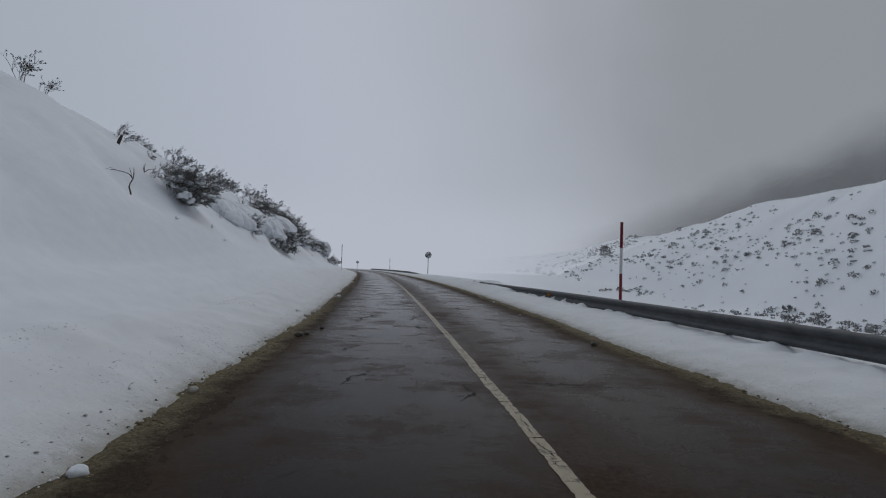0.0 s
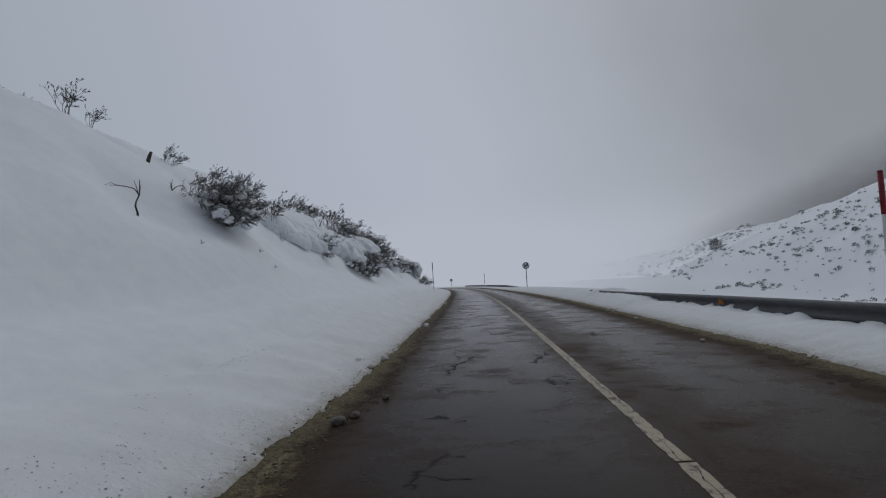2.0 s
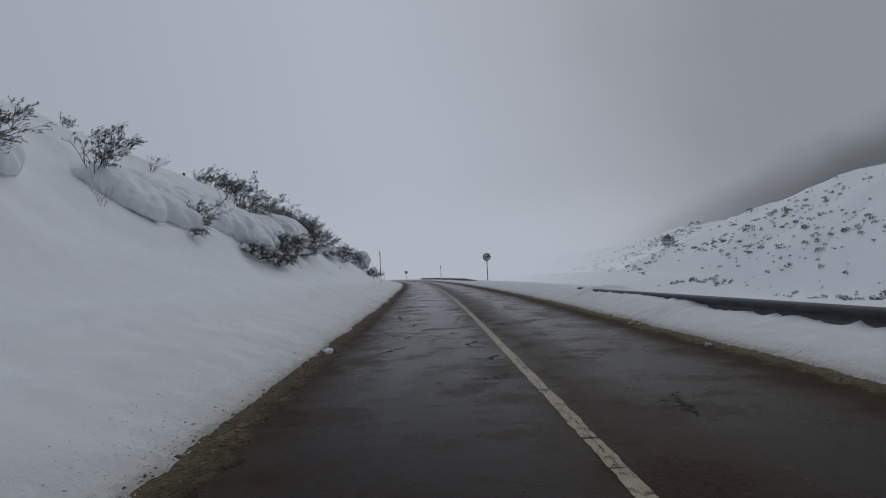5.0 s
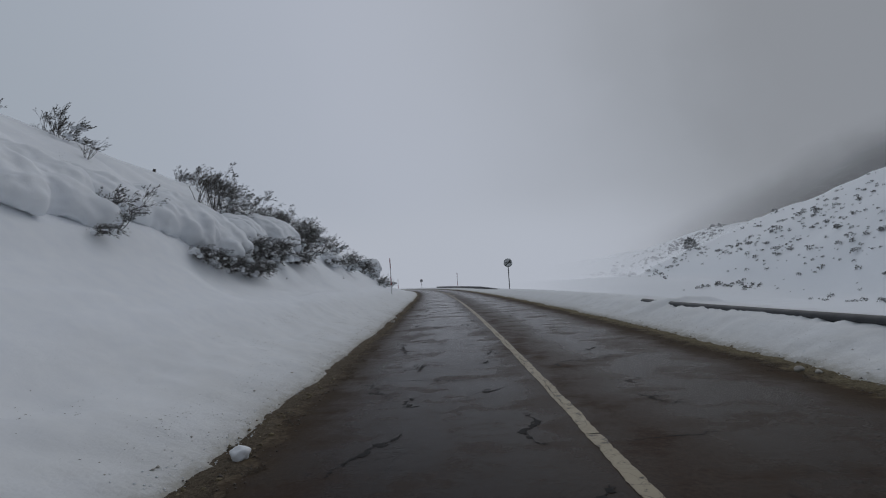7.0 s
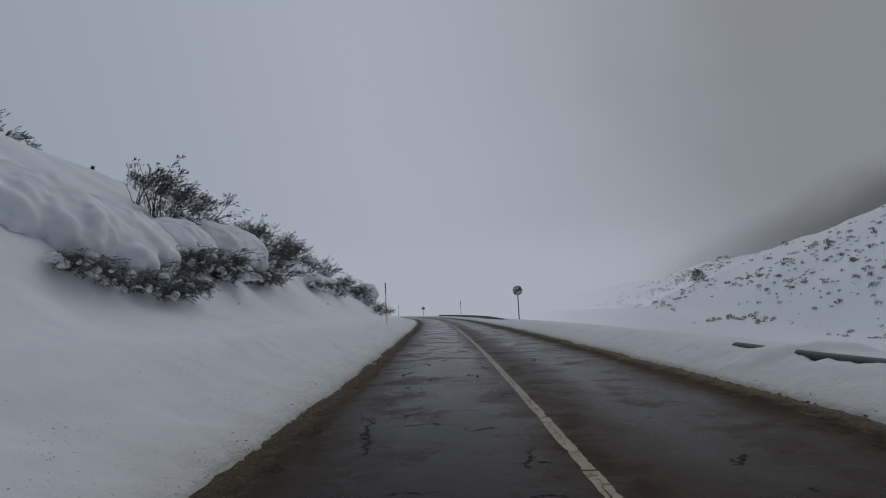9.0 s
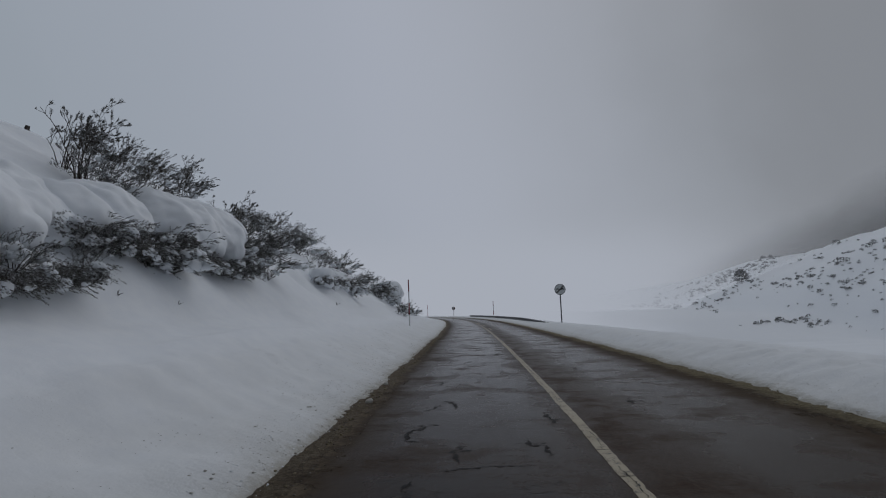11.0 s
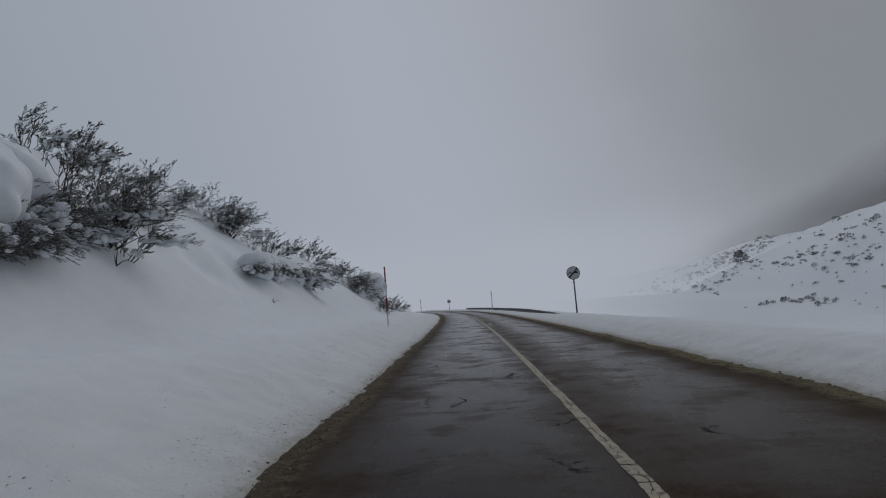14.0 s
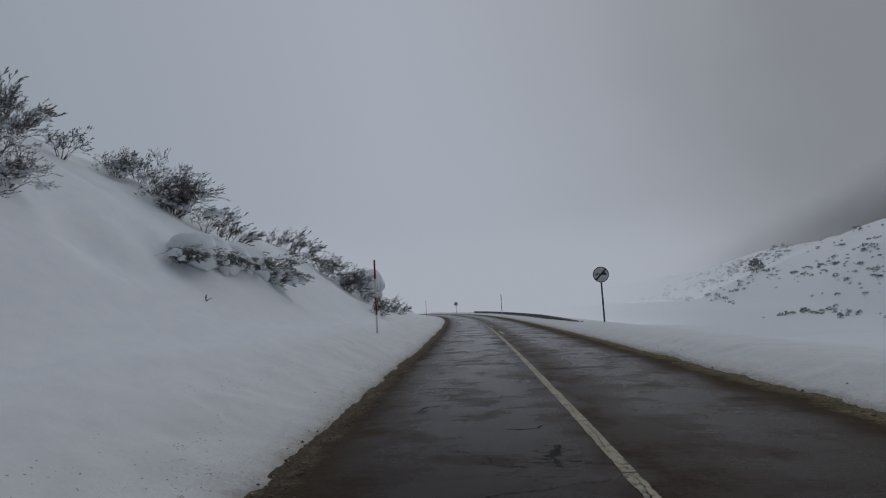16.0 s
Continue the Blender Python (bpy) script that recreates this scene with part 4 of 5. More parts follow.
# kind, x, y, height, turn
BUSHES = [
    ("bare_a", -15.95, 12.8, 1.75, 10), ("bare_a", -15.10, 13.1, 1.15, 60), ("low_a", -16.70, 11.8, 0.60, 0), ("low_b", -18.50, 11.0, 1.10, 20),
    ("low_b", -11.35, 12.6, 0.52, 20), ("low_a", -10.00, 12.4, 0.65, 0), ("low_a", -15.20, 22.6, 1.00, -20), ("bare_a", -14.75, 24.4, 0.92, 30), ("low_b", -13.95, 24.2, 0.82, 0), ("bare_c", -10.60, 21.1, 0.62, 0),
    ("broad", -6.75, 7.6, 1.15, 0), ("dense_b", -6.45, 7.7, 0.95, 20), ("hem_a", -6.20, 7.5, 0.40, 0), ("hem_b", -6.45, 8.2, 0.40, 10), ("tall_c", -7.00, 8.5, 1.20, -15), ("dense_a", -6.60, 8.6, 0.95, -20), ("tall_b", -7.30, 9.8, 1.15, 10),
    ("bare_a", -7.85, 14.1, 1.65, 0), ("bare_a", -8.10, 14.8, 1.00, -30), ("bare_b", -7.00, 12.9, 0.90, 0),
    ("bare_b", -9.60, 19.0, 0.50, 0), ("low_a", -14.10, 32.5, 1.30, 0), ("low_b", -13.50, 33.6, 0.70, 60),
    ("tall_b", -6.75, 16.95, 1.35, 0), ("hem_a", -6.55, 16.6, 0.25, 0),
    ("hem_b", -6.15, 15.7, 0.26, 40), ("dense_a", -6.45, 22.6, 0.65, -20), ("tall_c", -6.75, 24.2, 0.80, 0), ("dense_a", -7.20, 25.2, 0.80, 10), ("tall_c", -7.35, 26.2, 0.85, 0), ("dense_c", -7.15, 26.9, 0.85, 0),
    ("tall_c", -9.60, 27.5, 2.35, 0), ("tall_b", -9.35, 28.9, 2.45, 10), ("tall_c", -8.95, 28.3, 1.45, 25), ("bare_a", -9.85, 27.4, 2.15, 20), ("bare_a", -10.75, 27.9, 1.70, 80), ("tall_b", -8.90, 27.3, 1.60, -15), ("bare_c", -8.30, 26.6, 1.00, 0),
    ("dense_a", -8.00, 31.5, 0.99, 20), ("low_a", -8.70, 30.3, 0.60, 0),
    ("broad", -8.45, 33.6, 2.05, 0), ("dense_c", -8.15, 32.6, 0.6, 20), ("tall_b", -9.00, 34.4, 2.25, -10), ("bare_a", -9.50, 33.7, 2.0, 15), ("low_b", -8.10, 33.8, 0.70, 0),
    ("broad", -9.75, 36.9, 0.95, 0), ("tall_c", -11.2, 38.0, 1.65, 10),
    ("tall_c", -16.90, 42.8, 1.90, 0), ("low_b", -18.20, 41.6, 1.20, 30), ("low_a", -16.60, 36.4, 1.20, 0),
    ("low_a", -19.60, 33.2, 1.00, 0), ("low_b", -21.00, 32.6, 1.10, 20), ("tall_b", -20.50, 30.0, 1.00, -20),
    ("broad", -14.00, 44.8, 1.25, 0), ("tall_b", -13.60, 45.4, 1.70, -30), ("broad", -11.65, 44.5, 1.95, 0), ("tall_c", -12.30, 44.9, 2.0, 40), ("tall_c", -11.30, 44.2, 1.8, -20), ("tall_a", -13.80, 42.3, 1.05, 0), ("tall_b", -11.00, 45.3, 1.40, 20), ("low_b", -10.40, 45.6, 0.90, 20),
    ("hem_a", -8.75, 40.7, 0.42, 0), ("hem_b", -8.65, 41.4, 0.42, -20), ("hem_a", -8.70, 42.3, 0.42, 20), ("hem_b", -8.75, 43.4, 0.42, 0), ("hem_a", -8.85, 44.6, 0.42, 30), ("tall_c", -9.15, 45.8, 1.00, 0), ("dense_c", -9.15, 46.6, 1.14, 0),
    ("low_b", -18.80, 45.2, 1.30, 0), ("low_a", -15.40, 55.0, 0.55, 0),
    ("low_a", -16.20, 58.5, 0.70, 0), ("low_b", -16.60, 62.0, 0.80, 0), ("low_b", -17.80, 66.7, 1.10, 20), ("low_a", -17.20, 71.0, 1.20, 0), ("low_b", -18.80, 74.5, 1.10, 0),
    ("broad", -12.40, 60.6, 1.80, 10), ("low_b", -13.80, 60.0, 1.20, 0), ("broad", -11.30, 61.5, 2.10, 0), ("broad", -10.70, 60.2, 1.40, 40), ("dense_b", -10.30, 62.6, 1.20, -20), ("dense_c", -9.70, 63.4, 0.80, 0), ("low_b", -8.80, 59.6, 0.80, 0),
    ("low_a", -9.50, 66.5, 1.00, 0), ("low_b", -10.20, 70.0, 1.00, 0),
]
# growth that hangs out below the long snow blankets
rng = np.random.default_rng(6)
for y0, y1, x0, size in ((19.4, 23.6, -6.04, 0.38), (24.0, 27.3, -6.98, 0.40), (27.3, 31.3, -7.24, 0.40)):
    for i, y in enumerate(np.arange(y0, y1, 0.52)):
        side = (y - (y0 + y1) / 2) / (y1 - y0)
        BUSHES.append((("hem_a", "hem_b")[i % 2], x0 - 0.7 * side * side + rng.normal(0, 0.06), float(y), size * rng.uniform(0.85, 1.15), rng.uniform(-35, 35)))
first = set()
for kind, x, y, h, turn in BUSHES:
    m = pose(x, y, ground_at(x, y) + (0.22 if kind.startswith("hem") else -0.05), 0, 0, turn) @ Matrix.Scale(h / HEIGHTS[kind], 4)
    if kind in first:
        copy_thing(kinds[kind], m)
    else:
        first.add(kind)
        kinds[kind].matrix_basis = m


def stick(name, arms, label, category):
    """Bare wood: each arm is a list of (x, y, z, radius)."""
    pieces = []
    for arm in arms:
        pts = [Vector(q[:3]) for q in arm]
        v, f = [], []
        for i, q in enumerate(pts):
            way = (pts[min(i + 1, len(pts) - 1)] - pts[max(i - 1, 0)]).normalized()
            side = way.cross(Vector((0.2, 1, 0.1))).normalized()
            back = way.cross(side)
            for j in range(7):
                a = j * 2 * math.pi / 7
                v.append(q + arm[i][3] * (math.cos(a) * side + math.sin(a) * back))
        for i in range(len(pts) - 1):
            for j in range(7):
                f.append((i * 7 + j, i * 7 + (j + 1) % 7, (i + 1) * 7 + (j + 1) % 7, (i + 1) * 7 + j))
        f.append(tuple(range(7 * len(pts) - 7, 7 * len(pts))))
        pieces.append(([tuple(q) for q in v], f))
    return tagged(new(name, mesh_of(name, *join(pieces), BARK)), label, category)


z = ground_at(-6.43, 4.1)
stick("bent_twig", [
    [(-6.42, 4.1, z - 0.1, 0.0259), (-6.42, 4.1, z + 0.06, 0.0245), (-6.47, 4.1, z + 0.22, 0.0187), (-6.45, 4.1, z + 0.32, 0.0158), (-6.38, 4.1, z + 0.45, 0.0173), (-6.35, 4.1, z + 0.62, 0.0144), (-6.36, 4.1, z + 0.80, 0.0072)],
    [(-6.38, 4.1, z + 0.46, 0.0130), (-6.46, 4.08, z + 0.60, 0.0115), (-6.62, 4.05, z + 0.66, 0.0101), (-6.82, 4.0, z + 0.70, 0.0086), (-6.98, 3.98, z + 0.71, 0.0058)],
    [(-6.82, 4.0, z + 0.70, 0.0058), (-6.94, 3.95, z + 0.76, 0.0050), (-7.03, 3.9, z + 0.70, 0.0036)],
    [(-6.40, 4.1, z + 0.50, 0.0094), (-6.44, 4.1, z + 0.66, 0.0072), (-6.49, 4.1, z + 0.80, 0.0043)],
], "bent dark bare twig sticking out of the snow", "twig")
z = ground_at(-9.05, 8.2)
stick("stump", [[(-9.08, 8.2, z - 0.12, 0.05), (-9.05, 8.2, z + 0.06, 0.06), (-9.0, 8.2, z + 0.20, 0.055), (-8.94, 8.2, z + 0.32, 0.040)]], "short dark leaning stump poking out of the slope", "stump")
for x, y, h in ((-7.42, 6.86, 0.32), (-9.3, 18.3, 0.18), (-6.9, 16.1, 0.15), (-7.7, 33.05, 0.30), (-6.37, 24.51, 0.11), (-7.65, 39.97, 0.18), (-5.45, 4.93, 0.12), (-4.93, 7.73, 0.10), (-5.48, 7.98, 0.13), (-6.39, 26.25, 0.10)):
    z = ground_at(x, y)
    w = min(1.0, h / 0.22)
    stick("snow_twig", [
        [(x, y, z - 0.05, 0.016 * w), (x - 0.01, y, z + h * 0.4, 0.013 * w), (x + 0.02, y, z + h, 0.005 * w)],
        [(x, y, z + 0.01, 0.014 * w), (x + h * 0.35, y, z + h * 0.28, 0.010 * w), (x + h * 0.8, y + 0.03, z + h * 0.42, 0.004 * w)],
        [(x, y, z, 0.012 * w), (x - h * 0.12, y, z + h * 0.45, 0.008 * w), (x - h * 0.15, y, z + h * 0.8, 0.004 * w)],
    ], "small forked bare twig in the snow", "twig")
z = ground_at(-14.0, 30.0)
stick("stump", [[(-14.0, 30.0, z - 0.1, 0.07), (-14.0, 30.0, z + 0.05, 0.07), (-13.97, 30, z + 0.13, 0.06)]], "dark upright stump in snow among the bushes", "stump")


# ---- snow pillows that droop over the buried bushes ----
def lobe(bm, x, y, size, seed, lift, tilt=32):
    """A rounded body of snow that runs out uphill and bulges downhill."""
    made = bmesh.ops.create_icosphere(bm, subdivisions=4, radius=1)["verts"]
    v = np.array([q.co[:] for q in made])
    v = v * (1 + 0.07 * fbm(v[:, 0] * 1.5 + seed, v[:, 1] * 1.5 + v[:, 2], seed, 2))[:, None]
    uphill = np.clip(-v[:, 0], 0, 1)
    v[:, 0] = np.where(v[:, 0] < 0, v[:, 0] * 1.6, v[:, 0])
    v[:, 2] *= np.where(v[:, 2] < 0, 0.62, 1 - 0.35 * uphill)
    v[:, 2] -= 0.75 * uphill**1.5
    m = np.array(pose(x, y, ground_at(x, y) + lift, 0, tilt, 0))
    for q, co in zip(made, (v * np.array(size)) @ m[:3, :3].T + m[:3, 3]):
        q.co = co
    return m


LUMPS = bpy.data.textures.new("lumps", "CLOUDS")
LUMPS.noise_scale, LUMPS.noise_depth = 0.9, 2
FOLDS = bpy.data.textures.new("folds", "CLOUDS")
FOLDS.noise_scale, FOLDS.noise_depth = 0.45, 1


def snow_mound(lobes, label):
    """Several lobes melted into one pillow with a scalloped lower hem."""
    bm = bmesh.new()
    for x, y, size, seed, lift in lobes:
        m = lobe(bm, x, y, size, seed, lift)
        r = np.random.default_rng(seed)
        for a in np.radians(np.linspace(-78, 78, 11) + r.normal(0, 6, 11)):
            if r.random() < 0.25:
                continue
            c = m[:3, :3] @ (np.array((math.cos(a) * 0.86, math.sin(a) * 0.86, -0.16)) * size) + m[:3, 3]
            s = r.uniform(0.10, 0.26) * min(size[0], size[1])
            r_drop = r.uniform(1.0, 1.9)
            for q in bmesh.ops.create_icosphere(bm, subdivisions=3, radius=1)["verts"]:
                q.co = Vector(c) + Vector((q.co.x * s * 1.1, q.co.y * s, q.co.z * s * r_drop))
    me = bpy.data.meshes.new("snow_mound")
    bm.to_mesh(me)
    bm.free()
    me.materials.append(SNOW)
    ob = new("snow_mound", me)
    melt = ob.modifiers.new("melt", "REMESH")
    melt.mode, melt.voxel_size, melt.use_smooth_shade = "VOXEL", 0.05, True
    soften = ob.modifiers.new("soften", "SMOOTH")
    soften.factor, soften.iterations = 0.5, 8
    lumps = ob.modifiers.new("lumps", "DISPLACE")
    lumps.texture, lumps.texture_coords, lumps.strength, lumps.mid_level = LUMPS, "GLOBAL", 0.30, 0.5
    folds = ob.modifiers.new("folds", "DISPLACE")
    folds.texture, folds.texture_coords, folds.strength, folds.mid_level = FOLDS, "GLOBAL", 0.06, 0.5
    return tagged(ob, label, "snow mound", group="snow pillows on the bank")


PILLOW = "rounded pillow of fresh snow drooping over bushes"
snow_mound([(-7.9, 14.9, (1.25, 1.1, 0.52), 3, 0.16), (-6.90, 14.6, (0.5, 0.6, 0.4), 35, 0.22), (-7.2, 15.9, (0.95, 0.7, 0.5), 5, 0.20), (-7.5, 15.4, (0.8, 0.7, 0.42), 71, 0.22), (-6.70, 16.3, (0.42, 0.45, 0.34), 73, 0.20), (-8.5, 16.7, (1.3, 1.2, 0.5), 75, 0.05)], PILLOW)
snow_mound([(-8.1, 18.4, (1.4, 1.4, 0.55), 7, 0.06), (-7.55, 20.3, (1.45, 1.4, 0.56), 9, 0.34), (-7.45, 22.0, (1.45, 1.3, 0.56), 11, 0.40), (-8.0, 23.8, (1.2, 1.1, 0.54), 13, 0.36), (-7.1, 19.1, (0.55, 0.6, 0.4), 41, 0.15), (-7.05, 23.2, (0.5, 0.5, 0.42), 43, 0.40), (-6.55, 20.2, (0.42, 0.45, 0.30), 51, 0.42), (-6.45, 21.5, (0.45, 0.40, 0.30), 53, 0.42), (-6.55, 22.6, (0.40, 0.42, 0.30), 55, 0.44)], "broad drooping blanket of fresh snow with dark twigs beneath")
snow_mound([(-7.75, 24.9, (0.85, 0.8, 0.44), 81, 0.32), (-7.95, 26.1, (0.95, 0.85, 0.46), 83, 0.34), (-7.25, 25.4, (0.4, 0.4, 0.32), 85, 0.36)], PILLOW)
snow_mound([(-8.25, 28.6, (1.4, 1.2, 0.66), 15, 0.62), (-8.3, 30.1, (1.35, 1.1, 0.68), 17, 0.68), (-8.75, 31.3, (1.2, 0.9, 0.66), 63, 0.62), (-7.65, 29.3, (0.5, 0.5, 0.38), 45, 0.62), (-7.75, 30.4, (0.42, 0.45, 0.32), 59, 0.60)], "broad drooping blanket of fresh snow with dark twigs beneath")
snow_mound([(-8.85, 41.3, (0.65, 0.55, 0.55), 21, 0.22), (-9.15, 42.6, (0.8, 0.8, 0.5), 23, 0.22)], PILLOW)
snow_mound([(-9.3, 44.0, (0.75, 0.7, 0.45), 61, 0.15)], PILLOW)
snow_mound([(-9.7, 45.4, (1.0, 1.2, 0.5), 25, 0.0)], PILLOW)
snow_mound([(-7.6, 10.3, (0.8, 0.9, 0.45), 27, 0.2)], PILLOW)
snow_mound([(-10.7, 64.6, (1.2, 1.4, 1.1), 29, 0.9)], PILLOW)


# ---- clods and stones at the road's edge ----
def clod(name, x, y, size, seed, mat, label, category):
    bm = bmesh.new()
    bmesh.ops.create_icosphere(bm, subdivisions=3, radius=1)
    for q in bm.verts:
        q.co *= 1 + 0.28 * noise.noise(q.co * 1.3 + Vector((seed, seed * 2, 0))) + 0.10 * noise.noise(q.co * 4 + Vector((seed, 0, 0)))
        q.co = Vector((q.co.x * size * 1.1, q.co.y * size, q.co.z * size * 0.8))
    for f in bm.faces:
        f.smooth = True
    me = bpy.data.meshes.new(name)
    bm.to_mesh(me)
    bm.free()
    me.materials.append(mat)
    ob = new(name, me)
    z = max(ground_at(x, y), float(road_height(np.array(x), np.array(y))))
    ob.matrix_basis = pose(x, y, z + size * 0.5, 0, 0, seed * 40)
    return tagged(ob, label, category, group="clods along the road edge")


SNOWBALL = ("snow_clod", "dirty rounded clod of snow on the road edge", "snow clod")
STONE = ("stone", "wet brown stone lying at the edge of the road", "stone")
for spec, x, y, size, mat in (
    (SNOWBALL, -0.62, -5.6, 0.055, CLOD), (SNOWBALL, -0.45, -8.0, 0.062, SNOW), (STONE, -0.38, -1.0, 0.075, ROCK), (STONE, -0.27, -0.72, 0.055, ROCK),
    (SNOWBALL, -0.86, 3.36, 0.075, CLOD), (SNOWBALL, -0.95, 3.65, 0.045, CLOD), (SNOWBALL, -0.90, 2.43, 0.055, CLOD), (SNOWBALL, -1.20, 2.75, 0.05, SNOW),
    (SNOWBALL, -1.11, 10.5, 0.085, SNOW), (SNOWBALL, -2.06, 25.0, 0.06, CLOD), (SNOWBALL, 5.15, 13.0, 0.055, CLOD), (SNOWBALL, 5.27, 12.8, 0.04, CLOD), (SNOWBALL, 5.25, 4.2, 0.045, CLOD),
    (STONE, -0.1, 0.1, 0.045, ROCK), (SNOWBALL, 5.3, 9.6, 0.05, CLOD), (STONE, 5.55, -1.5, 0.06, ROCK), (SNOWBALL, -2.3, 27.2, 0.05, CLOD),
):
    clod(spec[0], x, y, size, len(bpy.data.objects) % 37, mat, spec[1], spec[2])

# crumbs of snow, and dark bits of plants, strewn over the ploughed edges
rng = np.random.default_rng(8)
OCT = np.array([(1, 0, 0), (0, 1, 0), (-1, 0, 0), (0, -1, 0), (0, 0, 1), (0, 0, -0.6)], float)
OCT_F = [(0, 1, 4), (1, 2, 4), (2, 3, 4), (3, 0, 4), (1, 0, 5), (2, 1, 5), (3, 2, 5), (0, 3, 5)]


def strew(name, count, size, spread_in, spread_out, mat, label, sides, clusters=0, flat_by=0.8):
    """Small lumps on the ploughed edges, evenly or in drifts."""
    pieces = []
    centres = [(rng.uniform(-11, 50), spread_in + (spread_out - spread_in) * rng.random() ** 1.3) for _ in range(clusters)]
    for i in range(count):
        if clusters:
            cy, cd = centres[rng.integers(clusters)]
            y, d = cy + rng.normal(0, 0.45), max(spread_in, cd + rng.normal(0, 0.13))
        else:
            y = rng.uniform(-11, 52) if rng.random() < 0.75 else rng.uniform(-11, 14)
            d = spread_in + (spread_out - spread_in) * rng.random() ** 1.8
        if rng.random() < sides:
            x = float(road_x(y)) + float(left_edge(y)) - d
        else:
            x = float(road_x(y)) + float(right_edge(y)) + min(d * 0.7, 1.3)
        z = max(ground_at(x, y), float(road_height(np.array(x), np.array(y))))
        s = size * rng.uniform(0.35, 1.0) ** 1.7
        v = OCT * s * rng.uniform(0.6, 1.3, (6, 1)) * np.array((rng.uniform(0.7, 1.6), 1, flat_by))
        a = rng.uniform(0, 6.28)
        v = v @ np.array([[math.cos(a), -math.sin(a), 0], [math.sin(a), math.cos(a), 0], [0, 0, 1]])
        pieces.append((v + (x, y, z + s * 0.2), OCT_F))
    tagged(new(name, mesh_of(name, *join(pieces), mat)), label, name.replace("_", " "), kind="stuff")


strew("snow_crumbs", 5000, 0.013, 0.0, 0.5, SNOW, "small crumbs of ploughed snow along the road", 0.62)
strew("plant_debris", 5200, 0.011, 0.10, 1.9, TWIG_BITS, "grey bits of plants and grit strewn on snow", 0.85, 90, 0.35)
strew("dirty_snow_lumps", 700, 0.022, 0.02, 0.45, CLOD, "greyish lumps of dirty snow in the ploughed edge", 0.6, 90, 0.6)
strew("mud_lumps", 2600, 0.034, -0.22, 0.06, GRIT_LUMP, "ochre lumps of mud and dead grass at the snow edge", 0.5, 0, 0.7)
strew("gravel", 4600, 0.017, -0.45, 0.14, ROCK, "gravel and grit on the muddy verge", 0.5)


# ---- the far side of the valley: scrub, one fir, and the dark mountain in cloud ----
def shrub_blades(r, x, y, z, s, tall, count):
    out = []
    for q in range(count):
        a, g = r.uniform(0, 2 * math.pi), math.sqrt(r.random())
        c = np.array((x + 0.62 * s * g * math.cos(a), y + 0.62 * s * g * math.sin(a), z + s * tall * 0.72 * r.random() ** 0.8 * math.sqrt(max(0.0, 1 - 0.8 * g * g))))
        d, e = r.normal(0, 1, 3) + (0.2, 0, 0.5), r.normal(0, 1, 3)
        d, e = d / np.linalg.norm(d) * s * 0.19, e / np.linalg.norm(e) * s * 0.10
        out.append((np.array([c - d, c + e, c + d, c - e]), [(0, 1, 2, 3)]))
    return out


def scrub(count):
    r = np.random.default_rng(17)
    pieces, made = [], 0
    while made < count:
        x, y = r.uniform(85, 280), r.uniform(70, 640)
        u = (x - (92 + 0.06 * y)) / float(np.clip(55 + 0.18 * (y - 180), 52, 160))
        patchy = float(smooth(-0.1, 0.55, fbm(x * 0.028, y * 0.016, 77, 3)))
        want = np.interp(u, (-0.1, 0, 0.15, 0.6, 1.0, 1.1), (0.0, 0.5, 0.35, 0.8, 1.0, 0)) * (0.07 + 0.93 * patchy) * np.interp(y, (70, 130, 190, 280, 420, 640), (1, 1, 0.6, 0.25, 0.12, 0.12))
        if r.random() > want:
            continue
        made += 1
        s = float(np.clip(r.lognormal(-0.25, 0.5), 0.3, 2.2)) * (0.75 + y / 500) * float(np.interp(y, (90, 170), (1.45, 1.0)))
        pieces += shrub_blades(r, x, y, ground_at(x, y), s, r.uniform(0.7, 1.3), 44)
    # a dark row of bushes at the foot of the slope
    for x, y, s in ((91.0, 229, 1.7), (93.2, 230, 2.0), (95.8, 231, 1.6), (100, 232.5, 1.0), (103.0, 233.5, 1.3), (107.5, 235, 1.5), (110.5, 236, 2.0), (113.5, 237.5, 1.7), (84.0, 226, 0.7), (90, 106, 1.6), (92.5, 107, 1.5), (96, 97, 1.6), (94, 96, 1.2), (102, 152, 1.5)):
        pieces += shrub_blades(r, x, y, ground_at(x, y), s, 1.1, 46)
    tagged(new("hillside_scrub", mesh_of("hillside_scrub", *join(pieces), FAR_SCRUB, True)), "grey scrub, paled for haze, dotted over the far slope", "scrub", kind="stuff")


scrub(1150)


def tree(x, y, height, wide):
    r = np.random.default_rng(5)
    root = new("tree")
    root.location = (x, y, ground_at(x, y) - 0.2)
    bm = bmesh.new()
    tube(bm, 0.25, 0.08, 0.0, height * 0.8, 8)
    part("trunk", bm, BARK, root)
    pieces = []
    for q in range(420):
        h = r.random() ** 0.8
        a, rad = r.uniform(0, 6.28), wide / 2 * math.sqrt(max(0.06, 1 - (1.7 * h - 0.62) ** 2)) * math.sqrt(r.random())
        c = np.array((rad * math.cos(a), rad * math.sin(a), height * (0.12 + 0.85 * h)))
        d, e = r.normal(0, 1, 3) - (0, 0, 0.3), r.normal(0, 1, 3)
        d, e = d / np.linalg.norm(d) * 0.8, e / np.linalg.norm(e) * 0.35
        pieces.append((np.array([c - d, c + e, c + d, c - e]), [(0, 1, 2, 3)]))
    tagged(part("crown", mesh_of("crown", *join(pieces), FAR_SCRUB, True), FAR_SCRUB, root, "dark crown paled for haze"), kind="stuff")
    tagged(root, "lone dark tree, paled for haze, on the far hillside", "tree")


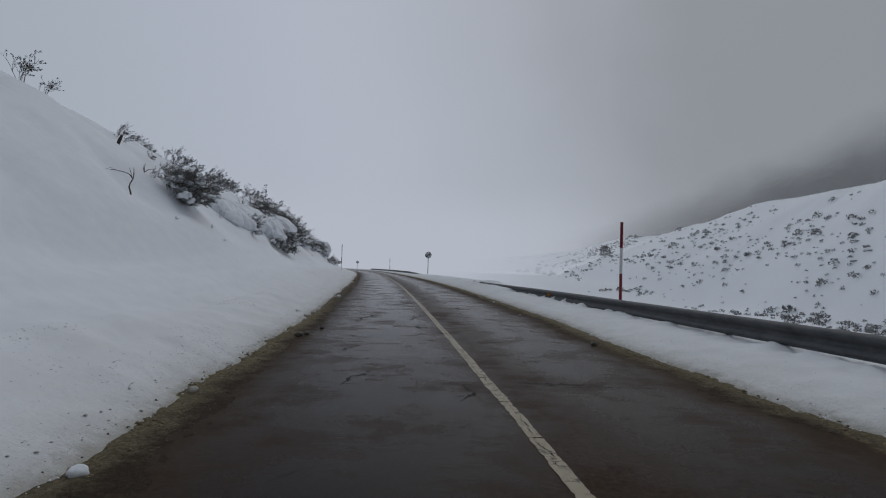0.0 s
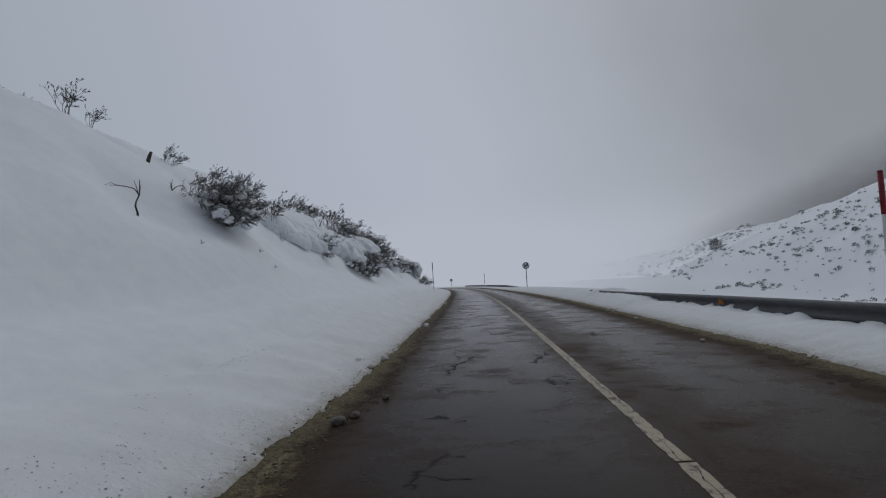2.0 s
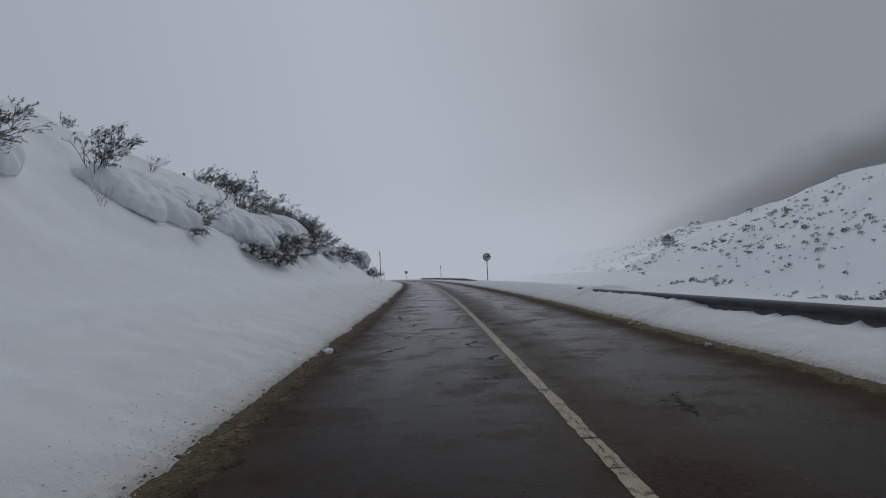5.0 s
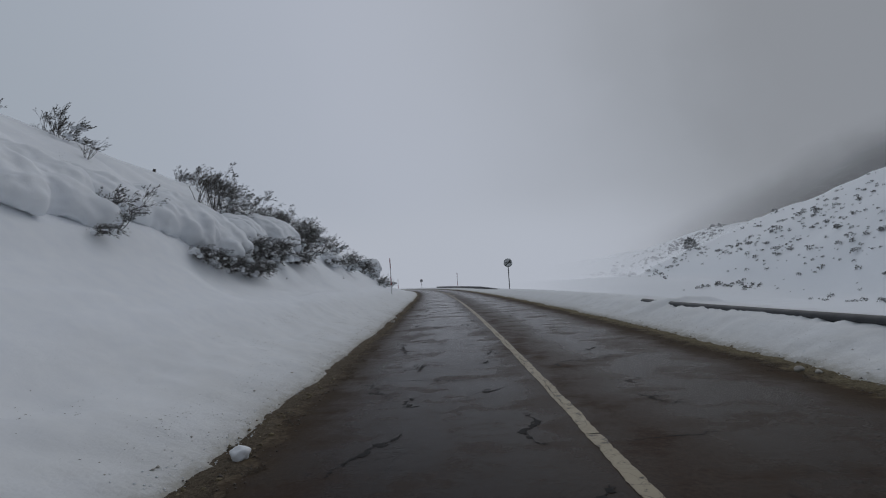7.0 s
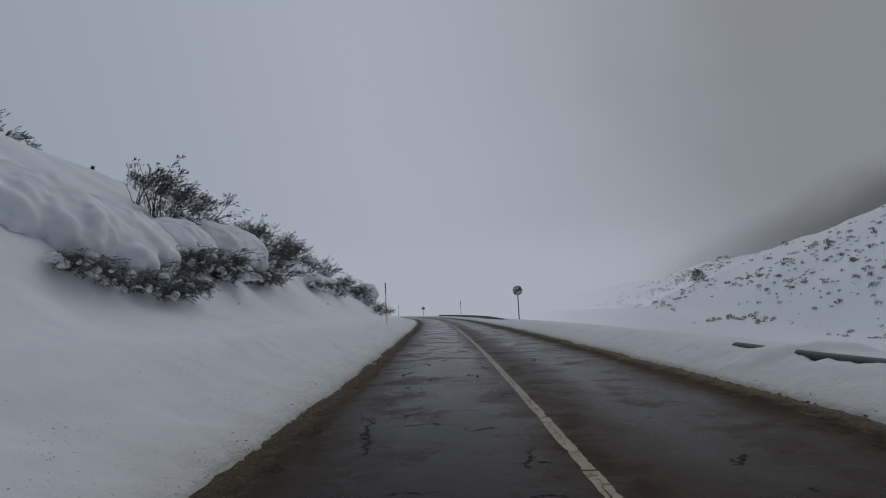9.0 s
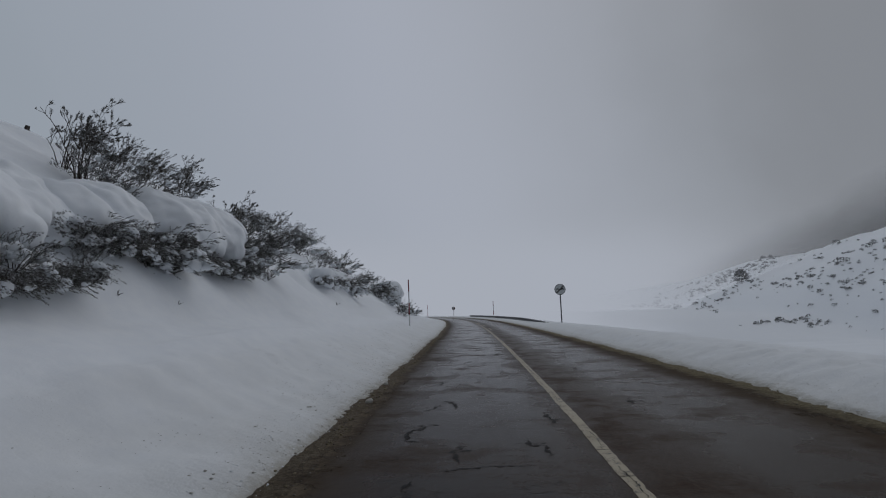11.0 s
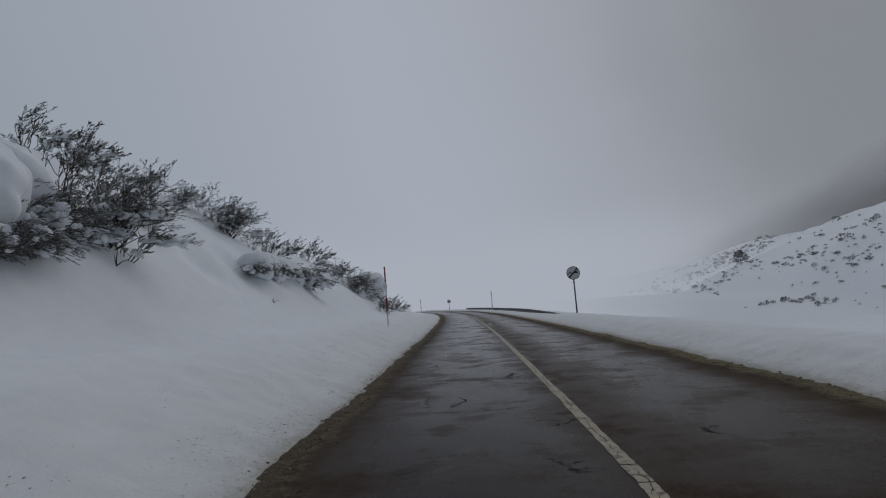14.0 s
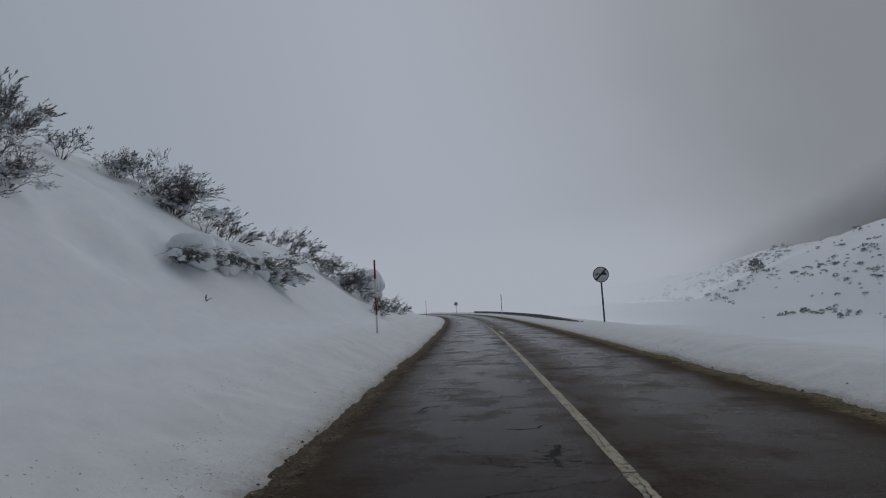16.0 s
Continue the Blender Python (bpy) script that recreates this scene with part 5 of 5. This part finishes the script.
tree(152.0, 388.0, 8.6, 9.4)


# distant mountain, hazed by fading its opacity: a nearer dark shoulder and a paler slope behind
def hazed_slope(name, dark, light, thin_at, thick_at, most, soft_from):
    """Rock and snow with haze put into the opacity; the UVs run along the ridge and up to the crest."""
    m, n, k, b = material(name)
    p = place(n)
    uv = n.new("ShaderNodeUVMap").outputs[0]
    sp = n.new("ShaderNodeSeparateXYZ")
    k.new(uv, sp.inputs[0])
    k.new(mix(n, k, ramp(n, k, noise_node(n, k, p, 0.03, 8, 0.72), ((0.42, 0.0), (0.64, 1.0))), dark, light), b.inputs["Base Color"])
    b.inputs["Roughness"].default_value = 1.0
    b.inputs["Specular IOR Level"].default_value = 0.0
    wisp = noise_node(n, k, p, 0.007, 5, 0.6)
    fades = []
    for source, a, c, d, e in ((math_node(n, k, "ADD", sp.outputs[0], math_node(n, k, "MULTIPLY", math_node(n, k, "SUBTRACT", wisp, 0.5), 0.25)), thin_at, thick_at, 0.0, most), (math_node(n, k, "ADD", sp.outputs[1], math_node(n, k, "MULTIPLY", math_node(n, k, "SUBTRACT", wisp, 0.5), 0.3)), soft_from, 1.0, 1.0, 0.0)):
        f = n.new("ShaderNodeMapRange")
        f.interpolation_type = "SMOOTHSTEP"
        for socket, value in (("From Min", a), ("From Max", c), ("To Min", d), ("To Max", e)):
            f.inputs[socket].default_value = value
        k.new(source, f.inputs["Value"])
        fades.append(f.outputs[0])
    tr = n.new("ShaderNodeBsdfTransparent")
    ms = n.new("ShaderNodeMixShader")
    k.new(math_node(n, k, "MULTIPLY", *fades), ms.inputs[0])
    k.new(tr.outputs[0], ms.inputs[1])
    k.new(b.outputs[0], ms.inputs[2])
    k.new(ms.outputs[0], n["Material Output"].inputs["Surface"])
    return m


def mountain(mat, radius, bearings, rises, label, seed):
    a = np.radians(np.linspace(bearings[0], bearings[-1], 90))
    crest = radius * 1.15 * np.tan(np.radians(np.interp(np.degrees(a), bearings, rises) + 0.12 * fbm(a * 40, 0 * a, seed)))
    v, f, uvs = [], [], []
    up = np.linspace(0, 1, 16)
    for i, (q, c) in enumerate(zip(a, crest)):
        for t in up:
            r = radius * (1 + 0.15 * t)
            v.append((r * math.sin(q), r * math.cos(q), -15 + (c + 15) * t ** 0.9))
            uvs.append((i / (len(a) - 1), t))
    m = len(up)
    for i in range(len(a) - 1):
        for j in range(m - 1):
            f.append((i * m + j, (i + 1) * m + j, (i + 1) * m + j + 1, i * m + j + 1))
    me = mesh_of("backdrop", v, f, mat)
    layer = me.uv_layers.new(name="ridge")
    vi = np.empty(len(me.loops), np.int32)
    me.loops.foreach_get("vertex_index", vi)
    layer.data.foreach_set("uv", np.array(uvs)[vi].ravel())
    ob = new("backdrop", me)
    ob.visible_shadow = False
    tagged(ob, label, "mountain", kind="structure")


mountain(hazed_slope("dark_slope_hazed", (0.046, 0.050, 0.055), (0.16, 0.17, 0.18), 0.0, 0.24, 0.28, 0.72), 780, (25, 28, 30, 32, 36.9, 43.5, 50, 60, 75), (2.0, 4.2, 5.4, 6.9, 10.0, 13.0, 14.6, 16.5, 17.5), "dark mountainside with haze put into its opacity", 33)
mountain(hazed_slope("pale_slope_hazed", (0.06, 0.066, 0.076), (0.14, 0.15, 0.165), 0.0, 0.34, 0.52, 0.45), 1000, (10, 13, 22, 27, 32, 38, 43.5, 60, 75), (0.5, 2.2, 5.8, 7.9, 10, 12.6, 14.8, 18, 19), "grey mountain slope with haze put into its opacity", 34)

# haze over the head of the valley: added glowing see-through sheets in the sky's colour
def mist(name, full_x, clear_x, low, top):
    m, n, k, b = material(name)
    p = place(n)
    sp = n.new("ShaderNodeSeparateXYZ")
    k.new(p, sp.inputs[0])
    fades = []
    for source, a, c in ((math_node(n, k, "ADD", sp.outputs[0], math_node(n, k, "MULTIPLY", noise_node(n, k, p, 5.0 / clear_x, 4), clear_x * 0.15)), full_x, clear_x), (sp.outputs[2], low, top)):
        f = n.new("ShaderNodeMapRange")
        f.interpolation_type = "SMOOTHSTEP"
        for socket, value in (("From Min", a), ("From Max", c), ("To Min", 1.0), ("To Max", 0.0)):
            f.inputs[socket].default_value = value
        k.new(source, f.inputs["Value"])
        fades.append(f.outputs[0])
    # the haze shines by itself: sky brightness is put into emission
    em = n.new("ShaderNodeEmission")
    em.inputs["Color"].default_value = (0.385, 0.414, 0.475, 1)
    tr = n.new("ShaderNodeBsdfTransparent")
    ms = n.new("ShaderNodeMixShader")
    k.new(math_node(n, k, "MULTIPLY", *fades), ms.inputs[0])
    k.new(tr.outputs[0], ms.inputs[1])
    k.new(em.outputs[0], ms.inputs[2])
    k.new(ms.outputs[0], n["Material Output"].inputs["Surface"])
    return m


def veil(radius, mat):
    a = np.radians(np.linspace(-70, 50, 90))
    v = [(radius * math.sin(q), radius * math.cos(q), z) for q in a for z in (-25.0, 20.0, 80.0)]
    f = [(i * 3 + j, i * 3 + 3 + j, i * 3 + 4 + j, i * 3 + 1 + j) for i in range(len(a) - 1) for j in range(2)]
    ob = new("backdrop", mesh_of("backdrop", v, f, mat))
    ob.visible_shadow = False
    tagged(ob, "glowing see-through sheet of haze closing off the head of the valley", "mist", kind="structure")


veil(430, mist("valley_mist_glow", 40.0, 235.0, 20.0, 75.0))
veil(215, mist("near_mist_glow", 15.0, 75.0, 4.0, 30.0))
